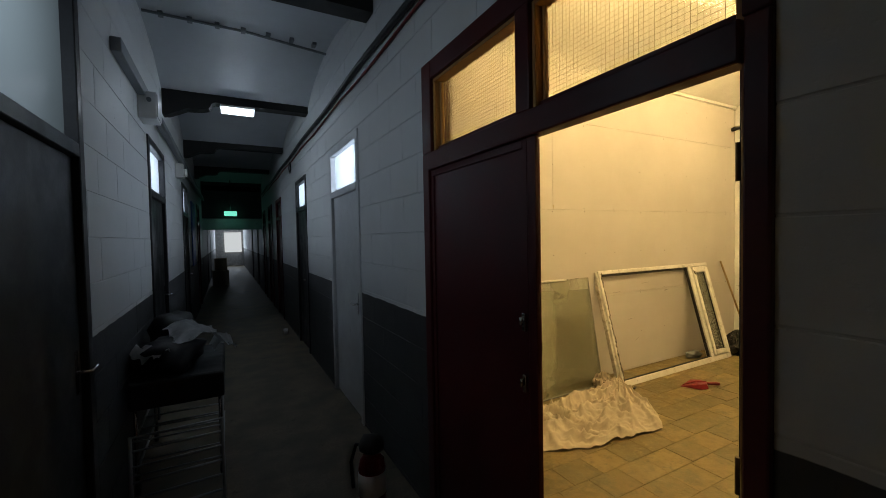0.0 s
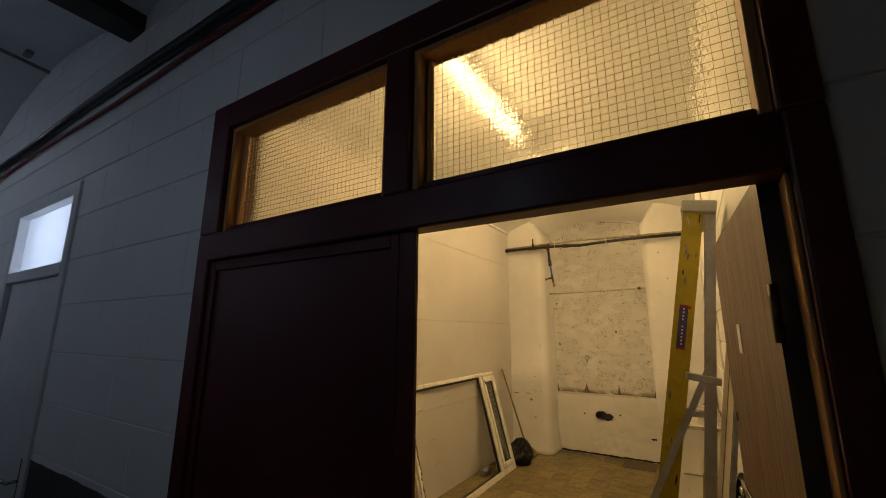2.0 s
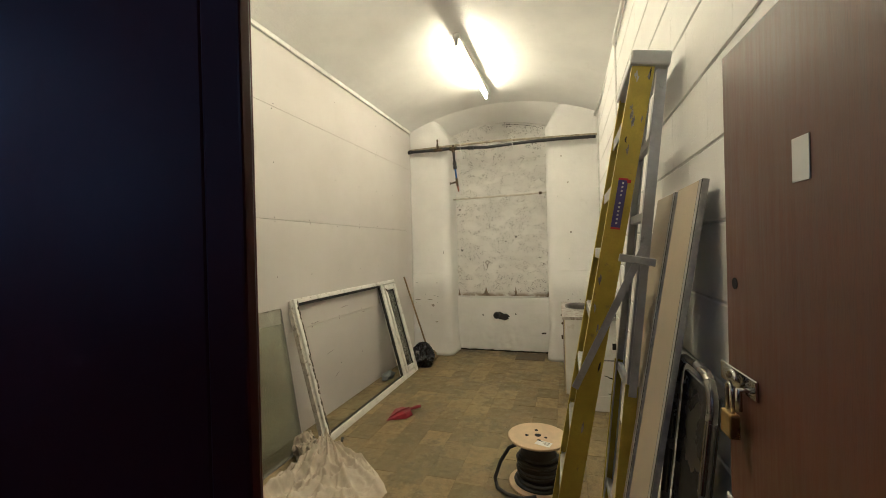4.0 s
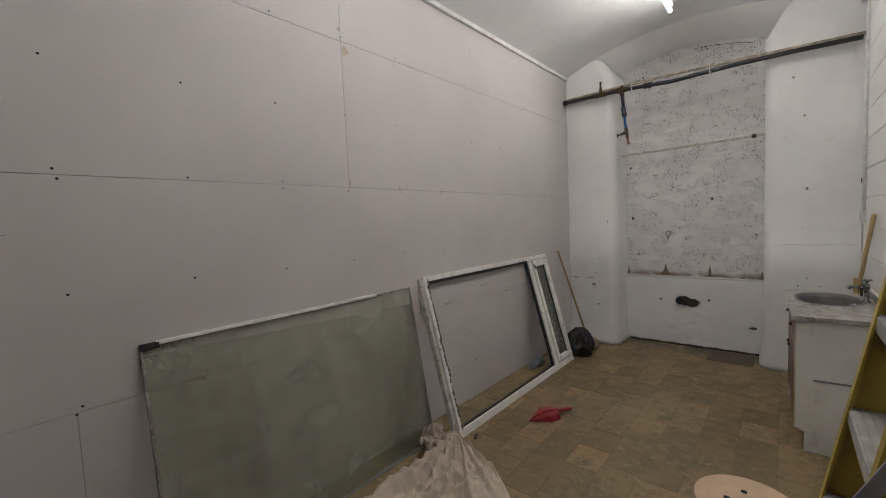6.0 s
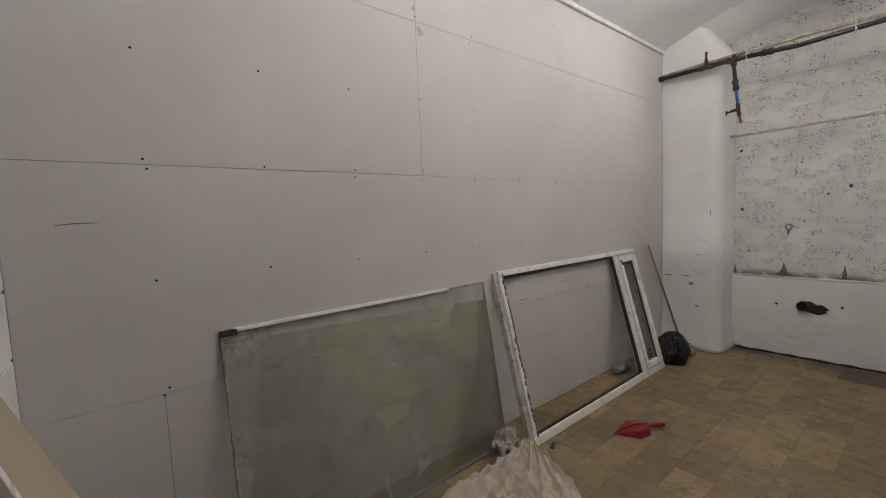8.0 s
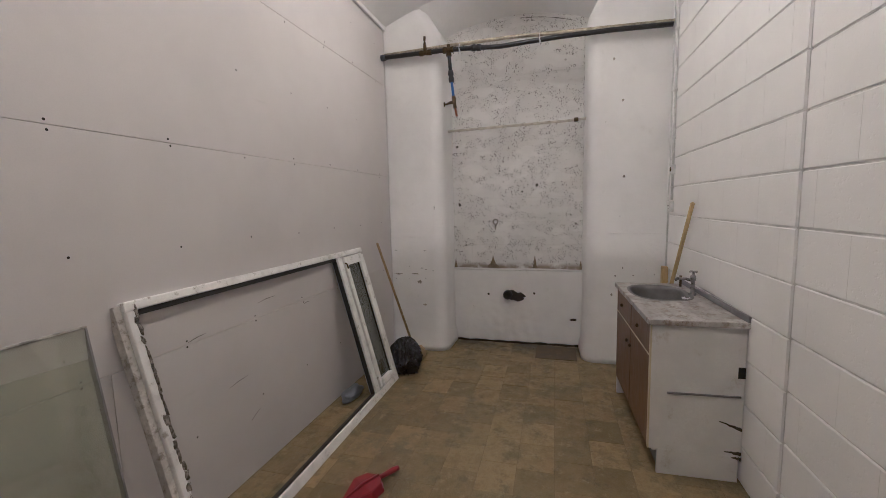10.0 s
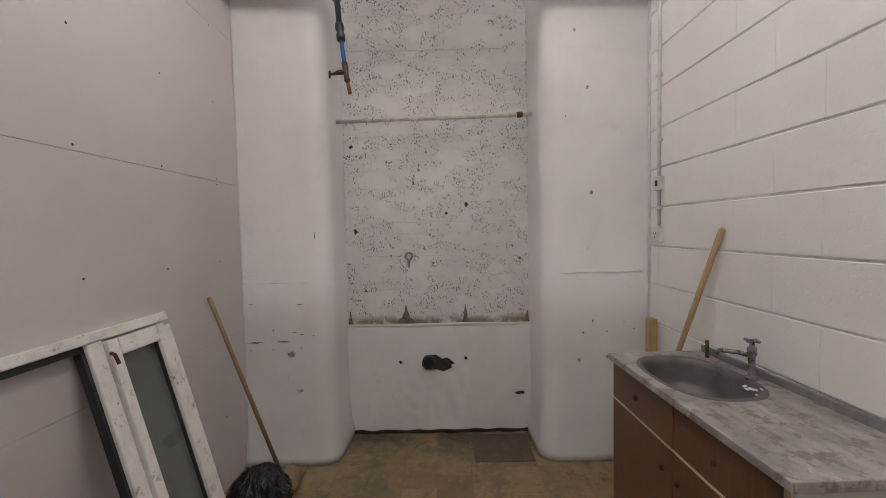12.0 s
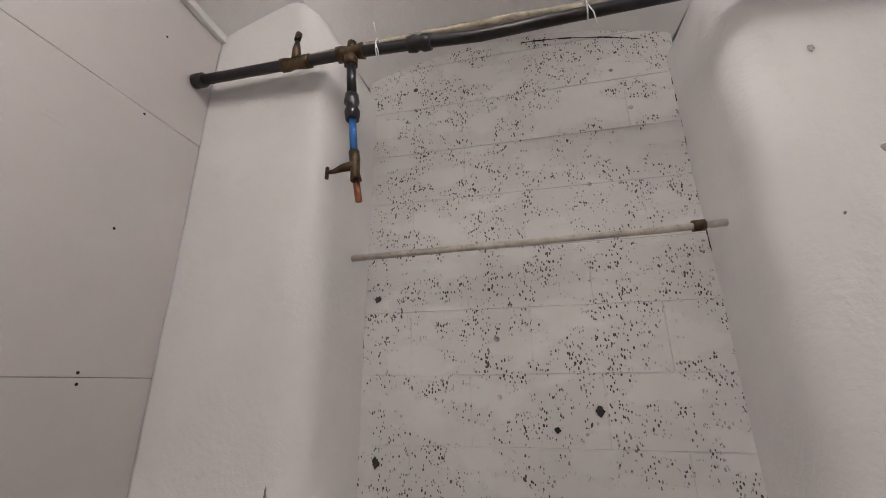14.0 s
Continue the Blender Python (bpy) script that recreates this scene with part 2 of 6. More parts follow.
M["mortar_dark"] = plain("old_mortar", (0.30, 0.27, 0.22), 0.9, var=0.7, scale=35, bump=0.6, dist=0.006, dirt=(0.035, 0.03, 0.025), dirt_at=(0.47, 0.56))
M["white_metal"] = plain("white_enamel", (0.78, 0.78, 0.76), 0.4, var=0.08)
M["pipe_white"] = plain("white_painted_pipe", (0.74, 0.74, 0.72), 0.45, var=0.15, scale=12, dirt=(0.45, 0.42, 0.36))
M["pipe_dirty"] = plain("grimy_white_pipe", (0.60, 0.56, 0.48), 0.55, var=0.3, scale=16, dirt=(0.24, 0.20, 0.15), dirt_at=(0.54, 0.7))
M["pipe_cream"] = plain("old_cream_pipe", (0.48, 0.43, 0.31), 0.55, var=0.4, scale=14, dirt=(0.16, 0.13, 0.09), dirt_at=(0.5, 0.7))
M["pipe_black"] = plain("black_plastic_pipe", (0.022, 0.022, 0.024), 0.38, var=0.4, scale=20, dirt=(0.12, 0.11, 0.09))
M["pipe_blue"] = plain("blue_water_pipe", (0.03, 0.13, 0.42), 0.35)
M["brass"] = plain("tarnished_brass", (0.105, 0.075, 0.042), 0.42, 0.85, var=0.5, scale=30)
M["copper"] = plain("copper_pipe", (0.34, 0.14, 0.07), 0.35, 0.9, var=0.4, scale=30)
M["chrome"] = plain("worn_chrome", (0.62, 0.62, 0.62), 0.16, 1.0, var=0.15)
M["tap_metal"] = plain("tarnished_tap", (0.30, 0.29, 0.275), 0.32, 0.9, var=0.4, scale=40)
M["steel"] = plain("stained_stainless_steel", (0.54, 0.52, 0.49), 0.48, 0.6, var=0.35, scale=9, dirt=(0.26, 0.21, 0.16), dirt_at=(0.48, 0.62))
# steel darkened in colour for the bowl's inner shade, with paler dirt
M["shaded_bowl_steel"] = plain("dull_shaded_steel_bowl", (0.20, 0.192, 0.182), 0.5, 0.6, var=0.3, scale=9, dirt=(0.30, 0.27, 0.23), dirt_at=(0.6, 0.7))
M["aluminium"] = plain("dull_aluminium", (0.52, 0.53, 0.55), 0.45, 0.5, var=0.2, scale=10, dirt=(0.3, 0.3, 0.3))
M["yellow"] = plain("yellow_fibreglass", (0.50, 0.40, 0.025), 0.42, var=0.18, scale=10, dirt=(0.24, 0.19, 0.07), dirt_at=(0.6, 0.7))
M["step_top"] = plain("worn_ladder_step", (0.55, 0.54, 0.50), 0.5, 0.4, var=0.3, scale=15, dirt=(0.75, 0.74, 0.7))
M["purple"] = plain("purple_sticker", (0.075, 0.06, 0.24), 0.35)
M["white_ink"] = plain("white_print", (0.78, 0.78, 0.78), 0.5, var=0.05)
M["red_ink"] = plain("red_print", (0.5, 0.03, 0.03), 0.5)
M["chipboard"] = plain("beige_panel_face", (0.45, 0.385, 0.275), 0.6, var=0.12, scale=4, fine=140)
M["board_edge"] = plain("pale_grey_board_edge", (0.42, 0.415, 0.41), 0.55, var=0.3, scale=20)
M["panel_edge"] = plain("grey_panel_edge", (0.21, 0.205, 0.21), 0.5, var=0.3, scale=20)
M["laminate"] = plain("white_cabinet_laminate", (0.74, 0.73, 0.70), 0.4, var=0.10, scale=4, dirt=(0.50, 0.45, 0.38))
M["walnut"] = vein_wood("walnut_effect_front", (0.11, 0.055, 0.026), (0.17, 0.09, 0.042), 0.42)
M["cream_edge"] = plain("cream_edging", (0.62, 0.55, 0.36), 0.5)
M["canvas"] = plain("cotton_dust_sheet", (0.56, 0.49, 0.39), 0.9, var=0.18, scale=9, fine=300, bump=0.2, dirt=(0.42, 0.36, 0.28))
M["canvas_dirty"] = plain("grubby_cotton", (0.40, 0.34, 0.26), 0.9, var=0.4, scale=14, fine=260, bump=0.2, dirt=(0.16, 0.13, 0.09), dirt_at=(0.52, 0.66))
M["red_plastic"] = plain("red_plastic", (0.215, 0.010, 0.018), 0.42, var=0.2, scale=20)
M["bag"] = plain("black_bin_bag", (0.006, 0.006, 0.007), 0.22, var=0.3, scale=20, bump=0.5, dist=0.01)
M["reel_ply"] = plain("pale_reel_board", (0.62, 0.47, 0.30), 0.6, var=0.12, scale=14)
M["cable"] = plain("black_cable", (0.022, 0.020, 0.019), 0.45, var=0.4, scale=30)
M["stick"] = vein_wood("broom_handle_wood", (0.42, 0.31, 0.12), (0.54, 0.41, 0.18), 0.5)
M["stick_dark"] = vein_wood("old_handle_wood", (0.27, 0.19, 0.09), (0.38, 0.28, 0.14), 0.6)
M["dark"] = plain("dark_hollow", (0.012, 0.011, 0.01), 0.9)
M["soot"] = plain("dark_smear", (0.05, 0.045, 0.04), 0.9, var=0.5, scale=20)
M["rust_stain"] = plain("rusty_drip", (0.215, 0.165, 0.11), 0.8, var=0.5, scale=22, bump=0.2, dirt=(0.07, 0.05, 0.035), dirt_at=(0.5, 0.62))
M["grey_box"] = plain("grey_plastic_box", (0.40, 0.41, 0.41), 0.5, var=0.12)
M["cream_box"] = plain("yellowed_plastic", (0.60, 0.53, 0.33), 0.5, var=0.12)
M["brass_lock"] = plain("brass_padlock", (0.50, 0.36, 0.12), 0.35, 0.85, var=0.25, scale=20)
M["trunking"] = plain("grey_metal_trunking", (0.22, 0.24, 0.26), 0.45, 0.3, var=0.25)
M["blue_sign"] = plain("blue_notice", (0.02, 0.07, 0.30), 0.5)
M["red_cable"] = plain("red_cable", (0.20, 0.02, 0.02), 0.5)
M["trolley"] = plain("black_cart_plastic", (0.016, 0.016, 0.017), 0.5, var=0.4)
M["dull_tube"] = plain("dull_chromed_tube", (0.26, 0.25, 0.23), 0.24, 0.9, var=0.3, scale=20)
M["dark_gloss"] = plain("dark_glossy_panel", (0.060, 0.054, 0.045), 0.22, var=0.35, scale=7, bump=0.03)
M["rag"] = plain("pale_rag", (0.70, 0.70, 0.70), 0.9, var=0.2, scale=12)
M["red_can"] = plain("red_enamel", (0.28, 0.012, 0.012), 0.3, var=0.2)


def glass(name, tint, rough=0.0, dirt=0.0, dirt_col=(0.5, 0.5, 0.45), wire=False):
    """Real glass: a clear film of refraction kept thin, with dirt as a diffuse film where given; wire adds hard-edged
    patches for wipe marks and painted reflections.
    """
    n = Nodes(name)
    t = n.t
    out = t.nodes["Material Output"]
    clear = t.nodes.new("ShaderNodeBsdfTransparent")
    clear.inputs[0].default_value = (*tint, 1)
    gloss = t.nodes.new("ShaderNodeBsdfGlossy")
    gloss.inputs["Roughness"].default_value = max(rough, 0.02)
    fres = t.nodes.new("ShaderNodeFresnel")
    fres.inputs[0].default_value = 1.45
    a = t.nodes.new("ShaderNodeMixShader")
    t.links.new(n.math("MULTIPLY", fres.outputs[0], 0.8), a.inputs[0])
    t.links.new(clear.outputs[0], a.inputs[1])
    t.links.new(gloss.outputs[0], a.inputs[2])
    last = a.outputs[0]
    if dirt:
        film = t.nodes.new("ShaderNodeBsdfDiffuse")
        film.inputs[0].default_value = (*dirt_col, 1)
        b = t.nodes.new("ShaderNodeMixShader")
        wipe = n.noise(2.2, 7.0, 0.66, stretch=(0.9, 1, 0.8))
        film_amount = n.span(wipe, 0.38, 0.66, dirt * 0.35, dirt)
        if wire:
            # hard-edged film patches stand for wipe marks and painted-in reflections
            wipe_reflection = n.span(n.noise(1.5, 1.0, 0.3, stretch=(1.5, 1, 0.55)), 0.495, 0.505, 0.0, 0.10)
            wipe_reflection = n.math("ADD", wipe_reflection, n.span(n.noise(2.1, 1.0, 0.3, stretch=(0.5, 1, 1.6)), 0.52, 0.53, 0.0, 0.07))
            speck = n.span(n.noise(9.0, 7.0, 0.72), 0.64, 0.68, 0.0, 0.22)
            film_amount = n.math("ADD", n.math("ADD", film_amount, wipe_reflection), speck)
        t.links.new(film_amount, b.inputs[0])
        t.links.new(last, b.inputs[1])
        t.links.new(film.outputs[0], b.inputs[2])
        last = b.outputs[0]
    t.links.new(last, out.inputs[0])
    return n.m


def frosted(name, tint):
    """Obscured glass that lets light through without a view."""
    n = Nodes(name)
    t = n.t
    tr = t.nodes.new("ShaderNodeBsdfTranslucent")
    tr.inputs[0].default_value = (*tint, 1)
    g = t.nodes.new("ShaderNodeBsdfGlossy")
    g.inputs["Roughness"].default_value = 0.25
    a = t.nodes.new("ShaderNodeMixShader")
    a.inputs[0].default_value = 0.06
    t.links.new(tr.outputs[0], a.inputs[1])
    t.links.new(g.outputs[0], a.inputs[2])
    t.links.new(a.outputs[0], t.nodes["Material Output"].inputs[0])
    return n.m


def rippled():
    """Cast wired glass: refracts through a rippled face, so that what lies behind is blurred."""
    n = Nodes("rippled_cast_glass")
    b = n.b
    b.inputs["Base Color"].default_value = (0.96, 0.95, 0.88, 1)
    b.inputs["Transmission Weight"].default_value = 1.0
    b.inputs["Roughness"].default_value = 0.07
    b.inputs["IOR"].default_value = 1.25
    n.bump(n.noise(110.0, 2.0, 0.5), 0.35, 0.004)
    return n.m


M["sheet_glass"] = glass("old_sheet_glass", (0.915, 0.925, 0.855), 0.03, 0.30, (0.46, 0.46, 0.36), True)
M["sash_glass"] = glass("sash_glass", (0.86, 0.885, 0.85), 0.02, 0.22, (0.36, 0.37, 0.33))
M["frosted"] = frosted("obscured_glass", (0.9, 0.93, 0.95))
# darker copy of the obscured glass, tinted so door_6's lit pane glows less
M["frosted_dim"] = frosted("dim_obscured_glass", (0.46, 0.50, 0.49))
M["rippled"] = rippled()
M["wire"] = plain("glass_wire", (0.42, 0.37, 0.24), 0.4, 0.5)


def glow(name, colour, power):
    n = Nodes(name)
    e = n.t.nodes.new("ShaderNodeEmission")
    e.inputs[0].default_value, e.inputs[1].default_value = colour, power
    n.t.links.new(e.outputs[0], n.t.nodes["Material Output"].inputs[0])
    return n.m


M["tube"] = glow("fluorescent_tube", TUBE_COLOUR, TUBE_GLOW)
M["corr_lamp"] = glow("corridor_lamp", (0.60, 0.80, 1.0, 1), 10.0)
M["exit_glow"] = glow("exit_sign_glow", (0.10, 0.62, 0.50, 1), 0.9)
M["far_day"] = glow("far_window_daylight", (0.75, 0.88, 1.0, 1), 0.45)

# ---- mesh helpers ----


def box(bm, x0, y0, z0, x1, y1, z1, bevel=0.0, seg=1):
    vs = [bm.verts.new(p) for p in ((x0, y0, z0), (x1, y0, z0), (x1, y1, z0), (x0, y1, z0), (x0, y0, z1), (x1, y0, z1), (x1, y1, z1), (x0, y1, z1))]
    fs = [bm.faces.new([vs[i] for i in f]) for f in ((3, 2, 1, 0), (4, 5, 6, 7), (0, 1, 5, 4), (1, 2, 6, 5), (2, 3, 7, 6), (3, 0, 4, 7))]
    if bevel:
        es = list({e for f in fs for e in f.edges})
        bmesh.ops.bevel(bm, geom=es, offset=bevel, segments=seg, profile=0.5, affect="EDGES")
    return bm


def rod(bm, path, r, n=10, caps=True):
    """A round bar along a line of points; r may be one radius or one for each point."""
    pts = [Vector(p) for p in path]
    rs = r if hasattr(r, "__len__") else [r] * len(pts)
    up, rings = None, []
    for i, p in enumerate(pts):
        d = (pts[min(i + 1, len(pts) - 1)] - pts[max(i - 1, 0)]).normalized()
        if up is None:
            up = d.orthogonal().normalized()
        up = (up - d * up.dot(d)).normalized()
        side = d.cross(up)
        rings.append([bm.verts.new(p + rs[i] * (math.cos(a) * up + math.sin(a) * side)) for a in [2 * math.pi * k / n for k in range(n)]])
    for a, b in zip(rings, rings[1:]):
        for k in range(n):
            f = bm.faces.new((a[k], a[(k + 1) % n], b[(k + 1) % n], b[k]))
            f.smooth = True
    if caps:
        bm.faces.new(rings[0][::-1])
        bm.faces.new(rings[-1])
    return bm


def lathe(bm, profile, n=24, centre=(0, 0), smooth=True):
    """A turned shape round a vertical axis; profile: (radius, height) from bottom to top."""
    rings = []
    for r, z in profile:
        rings.append([bm.verts.new((centre[0] + r * math.cos(2 * math.pi * k / n), centre[1] + r * math.sin(2 * math.pi * k / n), z)) for k in range(n)])
    for a, b in zip(rings, rings[1:]):
        for k in range(n):
            f = bm.faces.new((a[k], a[(k + 1) % n], b[(k + 1) % n], b[k]))
            f.smooth = smooth
    bm.faces.new(rings[0][::-1])
    bm.faces.new(rings[-1])
    return bm


def prism(bm, outline, z0, z1, smooth=False):
    """An upright prism over a closed outline of (x, y)."""
    a = [bm.verts.new((x, y, z0)) for x, y in outline]
    b = [bm.verts.new((x, y, z1)) for x, y in outline]
    n = len(a)
    for k in range(n):
        f = bm.faces.new((a[k], a[(k + 1) % n], b[(k + 1) % n], b[k]))
        f.smooth = smooth
    bm.faces.new(a[::-1])
    bm.faces.new(b)
    return bm


def mesh_of(name, bm, material):
    bmesh.ops.recalc_face_normals(bm, faces=bm.faces)
    me = bpy.data.meshes.new(name)
    bm.to_mesh(me)
    bm.free()
    me.materials.append(material)
    return me


def part(name, bm, material, parent, label=""):
    """One mesh under a thing or under a part, in its thing's coordinates."""
    o = new(name, mesh_of(name, bm, material))
    o.parent = parent
    if label:
        o["label"] = label
    return o


def thing(name, label, category, m=None, group="", kind=""):
    o = new(name)
    o.empty_display_size = 0.1
    o.matrix_world = m or Matrix()
    return tagged(o, label, category, group, kind)


def single(name, bm, material, label, category, m=None, group="", kind=""):
    o = new(name, mesh_of(name, bm, material))
    o.matrix_world = m or Matrix()
    return tagged(o, label, category, group, kind)


def setting(name, bm, material, label="", category=""):
    return tagged(new(name, mesh_of(name, bm, material)), label, category, kind="structure")


B = bmesh.new

# ---- large structure ----
X_WEST, X_FACE, X_IN, X_BACK = -0.52, 1.10, 1.245, 6.66
Y_SOUTH, Y_NORTH = 0.58, 3.325
SPRING, RISE = 3.42, 0.30
BAYS = [(-2.3, 0.42), (0.42, 3.15), (3.15, 5.87), (5.87, 8.55), (8.55, 11.3), (11.3, 14.0)]


def arch_curve(y0, y1, spring, rise, n=18):
    """Points (y, z) of a flat segmental arch."""
    half, mid = (y1 - y0) / 2, (y0 + y1) / 2
    rad = (half * half + rise * rise) / (2 * rise)
    return [(mid + half * u, spring + rise - rad + math.sqrt(rad * rad - (half * u) ** 2)) for u in [-1 + 2 * k / n for k in range(n + 1)]]


def arch_sheet(bm, curve, x0, x1, thick=0.12):
    for (ya, za), (yb, zb) in zip(curve, curve[1:]):
        q = [bm.verts.new(p) for p in ((x0, ya, za), (x1, ya, za), (x1, yb, zb), (x0, yb, zb), (x0, ya, za + thick), (x1, ya, za + thick), (x1, yb, zb + thick), (x0, yb, zb + thick))]
        for f in ((0, 1, 2, 3), (4, 7, 6, 5), (0, 4, 5, 1), (3, 2, 6, 7), (0, 3, 7, 4), (1, 5, 6, 2)):
            bm.faces.new([q[i] for i in f]).smooth = False


bm = B()
arch_sheet(bm, arch_curve(Y_SOUTH - 0.03, Y_NORTH + 0.03, SPRING, RISE, 28), X_FACE + 0.02, 7.45)
bmesh.ops.remove_doubles(bm, verts=bm.verts, dist=0.0005)
setting("ceiling", bm, M["vault"], "white painted brick vault over the room", "ceiling")
bm = B()
for a, b in BAYS:
    arch_sheet(bm, arch_curve(a + 0.06, b - 0.06, 3.40, 0.28), X_WEST - 0.02, X_FACE + 0.01)
bmesh.ops.remove_doubles(bm, verts=bm.verts, dist=0.0005)
box(bm, X_WEST - 0.02, 14.0, 3.15, X_FACE, 31, 3.3)
setting("ceiling_corridor", bm, M["corr_ceiling"], "grey-white jack-arched corridor ceiling", "ceiling")
# unseen slab, added over the vaults to keep outside light out
bm = B()
box(bm, -2.5, -3, 3.86, 8.0, 32, 4.0)
setting("ceiling_unseen_cover", bm, M["beam"], "unseen dark slab added above the vaults to close the building", "ceiling")


def beam_with_haunch(y, x0=X_WEST, x1=X_FACE):
    """A black beam across the corridor, deepened by a curved haunch at its west end."""
    bm = B()
    zt, zb, zh, w = 3.46, 3.32, 3.12, 0.085
    prof = [(x0, zt), (x0, zh), (x0 + 0.06, zh + 0.005), (x0 + 0.16, zh + 0.05), (x0 + 0.24, zh + 0.09), (x0 + 0.40, zh + 0.10), (x0 + 0.47, zh + 0.12), (x0 + 0.50, zb - 0.02), (x0 + 0.54, zb), (x1, zb), (x1, zt)]
    a = [bm.verts.new((x, y - w, z)) for x, z in prof]
    b = [bm.verts.new((x, y + w, z)) for x, z in prof]
    for k in range(len(a)):
        bm.faces.new((a[k], a[(k + 1) % len(a)], b[(k + 1) % len(a)], b[k]))
    bm.faces.new(a[::-1])
    bm.faces.new(b)
    return single("ceiling_beam", bm, M["beam"], "black painted concrete beam with a curved haunch", "beam", group="corridor beams")


for y in (0.42, 3.15, 5.87, 8.55, 11.3):
    beam_with_haunch(y)

bm = B()
box(bm, -2.5, -3, -0.2, X_IN - 0.001, 32, 0.0)
setting("floor_corridor", bm, M["corr_floor"], "dark worn corridor floor", "floor")
bm = B()
box(bm, X_IN, 0.3, -0.2, 7.6, 3.6, -0.0028)
floor = setting("floor", bm, M["grout"], "worn brown quarry tile floor, dusty", "floor")

# openings in the corridor walls: (y0, y1, z0, z1)
EAST_HOLES = [(0.558, 2.235, 0.0, 2.60), (3.53, 4.60, 0.0, 2.58), (6.08, 7.02, 0.0, 2.56), (9.0, 9.95, 0.0, 2.52), (10.9, 11.85, 0.0, 2.52), (12.8, 13.6, 0.0, 2.5)]
WEST_HOLES = [(1.45, 2.68, 0.0, 2.85), (4.62, 5.70, 0.0, 2.62), (7.85, 8.85, 0.0, 2.60), (11.6, 12.5, 0.0, 2.55)]


def cut(rect, holes):
    """The rectangles that stay of rect when the holes are taken out."""
    left = [rect]
    for hy0, hy1, hz0, hz1 in holes:
        nxt = []
        for y0, y1, z0, z1 in left:
            if hy1 <= y0 or hy0 >= y1 or hz1 <= z0 or hz0 >= z1:
                nxt.append((y0, y1, z0, z1))
                continue
            if y0 < hy0:
                nxt.append((y0, hy0, z0, z1))
            if hy1 < y1:
                nxt.append((hy1, y1, z0, z1))
            a, b = max(y0, hy0), min(y1, hy1)
            if z0 < hz0:
                nxt.append((a, b, z0, hz0))
            if hz1 < z1:
                nxt.append((a, b, hz1, z1))
        left = nxt
    return left


def wall_slab(name, x0, x1, rect, holes, material, label):
    bm = B()
    for y0, y1, z0, z1 in cut(rect, holes):
        box(bm, x0, y0, z0, x1, y1, z1)
    return setting(name, bm, material, label, "wall")


wall_east = wall_slab("wall_east", X_FACE + 0.006, X_IN - 0.006, (-2.6, 14.0, 0, 3.86), EAST_HOLES, M["mortar_corr"], "corridor block wall, white above a dark grey dado")
wall_west = wall_slab("wall_west", X_WEST - 0.15, X_WEST - 0.006, (-2.6, 14.0, 0, 3.86), WEST_HOLES, M["mortar_corr"], "corridor block wall, white above a dark grey dado")
wall_slab("wall_west_far", X_WEST - 0.15, X_WEST, (14.0, 31, 0, 3.3), [(17, 17.9, 0, 2.1), (20, 20.9, 0, 2.1)], M["mortar_corr"], "far corridor wall")
wall_slab("wall_east_far", X_FACE, X_IN, (14.0, 31, 0, 3.3), [(15.6, 16.5, 0, 2.1), (19, 19.9, 0, 2.1)], M["mortar_corr"], "far corridor wall")
# unseen wall, added to shut the corridor's near end
bm = B()
box(bm, -2.5, -2.75, 0, X_FACE + 0.1, -2.6, 3.86)
setting("wall_corridor_near_end", bm, M["mortar_corr"], "unseen plain wall added to close the corridor behind", "wall")
# unseen closed boxes added beside the corridor to hold the overlight lamps' daylight
bm = B()
box(bm, -2.0, -2.6, 0, -1.9, 31, 3.86)
box(bm, -2.0, 3.4, 0, X_WEST - 0.15, 3.5, 3.86)
box(bm, -2.0, 6.7, 0, X_WEST - 0.15, 6.8, 3.86)
box(bm, -2.0, 10.0, 0, X_WEST - 0.15, 10.1, 3.86)
setting("wall_west_lamp_boxes", bm, M["mortar_room"], "unseen plain walls added behind the west doors to hold the lamps' light", "wall")
bm = B()
box(bm, 2.4, 3.5, 0, 2.5, 31, 3.86)
box(bm, X_IN, 5.3, 0, 2.4, 5.4, 3.86)
box(bm, X_IN, 7.8, 0, 2.4, 7.9, 3.86)
setting("wall_east_lamp_boxes", bm, M["mortar_room"], "unseen plain walls added behind the east doors to hold the lamps' light", "wall")
# far end: dark bulkhead over an opening, with a pale band
bm = B()
box(bm, X_WEST, 14.0, 2.32, X_FACE, 14.15, 3.86)
setting("wall_bulkhead", bm, M["beam"], "black bulkhead across the corridor", "wall")
bm = B()
box(bm, X_WEST, 14.05, 1.98, X_FACE, 14.12, 2.32)
setting("trim_bulkhead", bm, M["white_door"], "pale panel under the bulkhead", "panel")
bm = B()
box(bm, -2.0, 30.5, 0, 2.5, 30.6, 3.3)
setting("wall_far_end", bm, M["mortar_room"], "far end wall of the corridor", "wall")
bm = B()
box(bm, 0.0, 30.44, 0.9, 1.0, 30.48, 2.2)
setting("window_far", bm, M["far_day"], "bright far window at the corridor's end", "window")

# room walls
X_STEP, Y_NEAR, Y_STEP, Y_FAR = 4.62, 0.566, 0.580, 0.584


def south_face(x):
    """The block wall's face: it steps back beyond a pier and runs slightly askew to the corner."""
    return Y_NEAR if x < X_STEP else Y_STEP + (Y_FAR - Y_STEP) * (x - X_STEP) / (X_BACK - X_STEP)


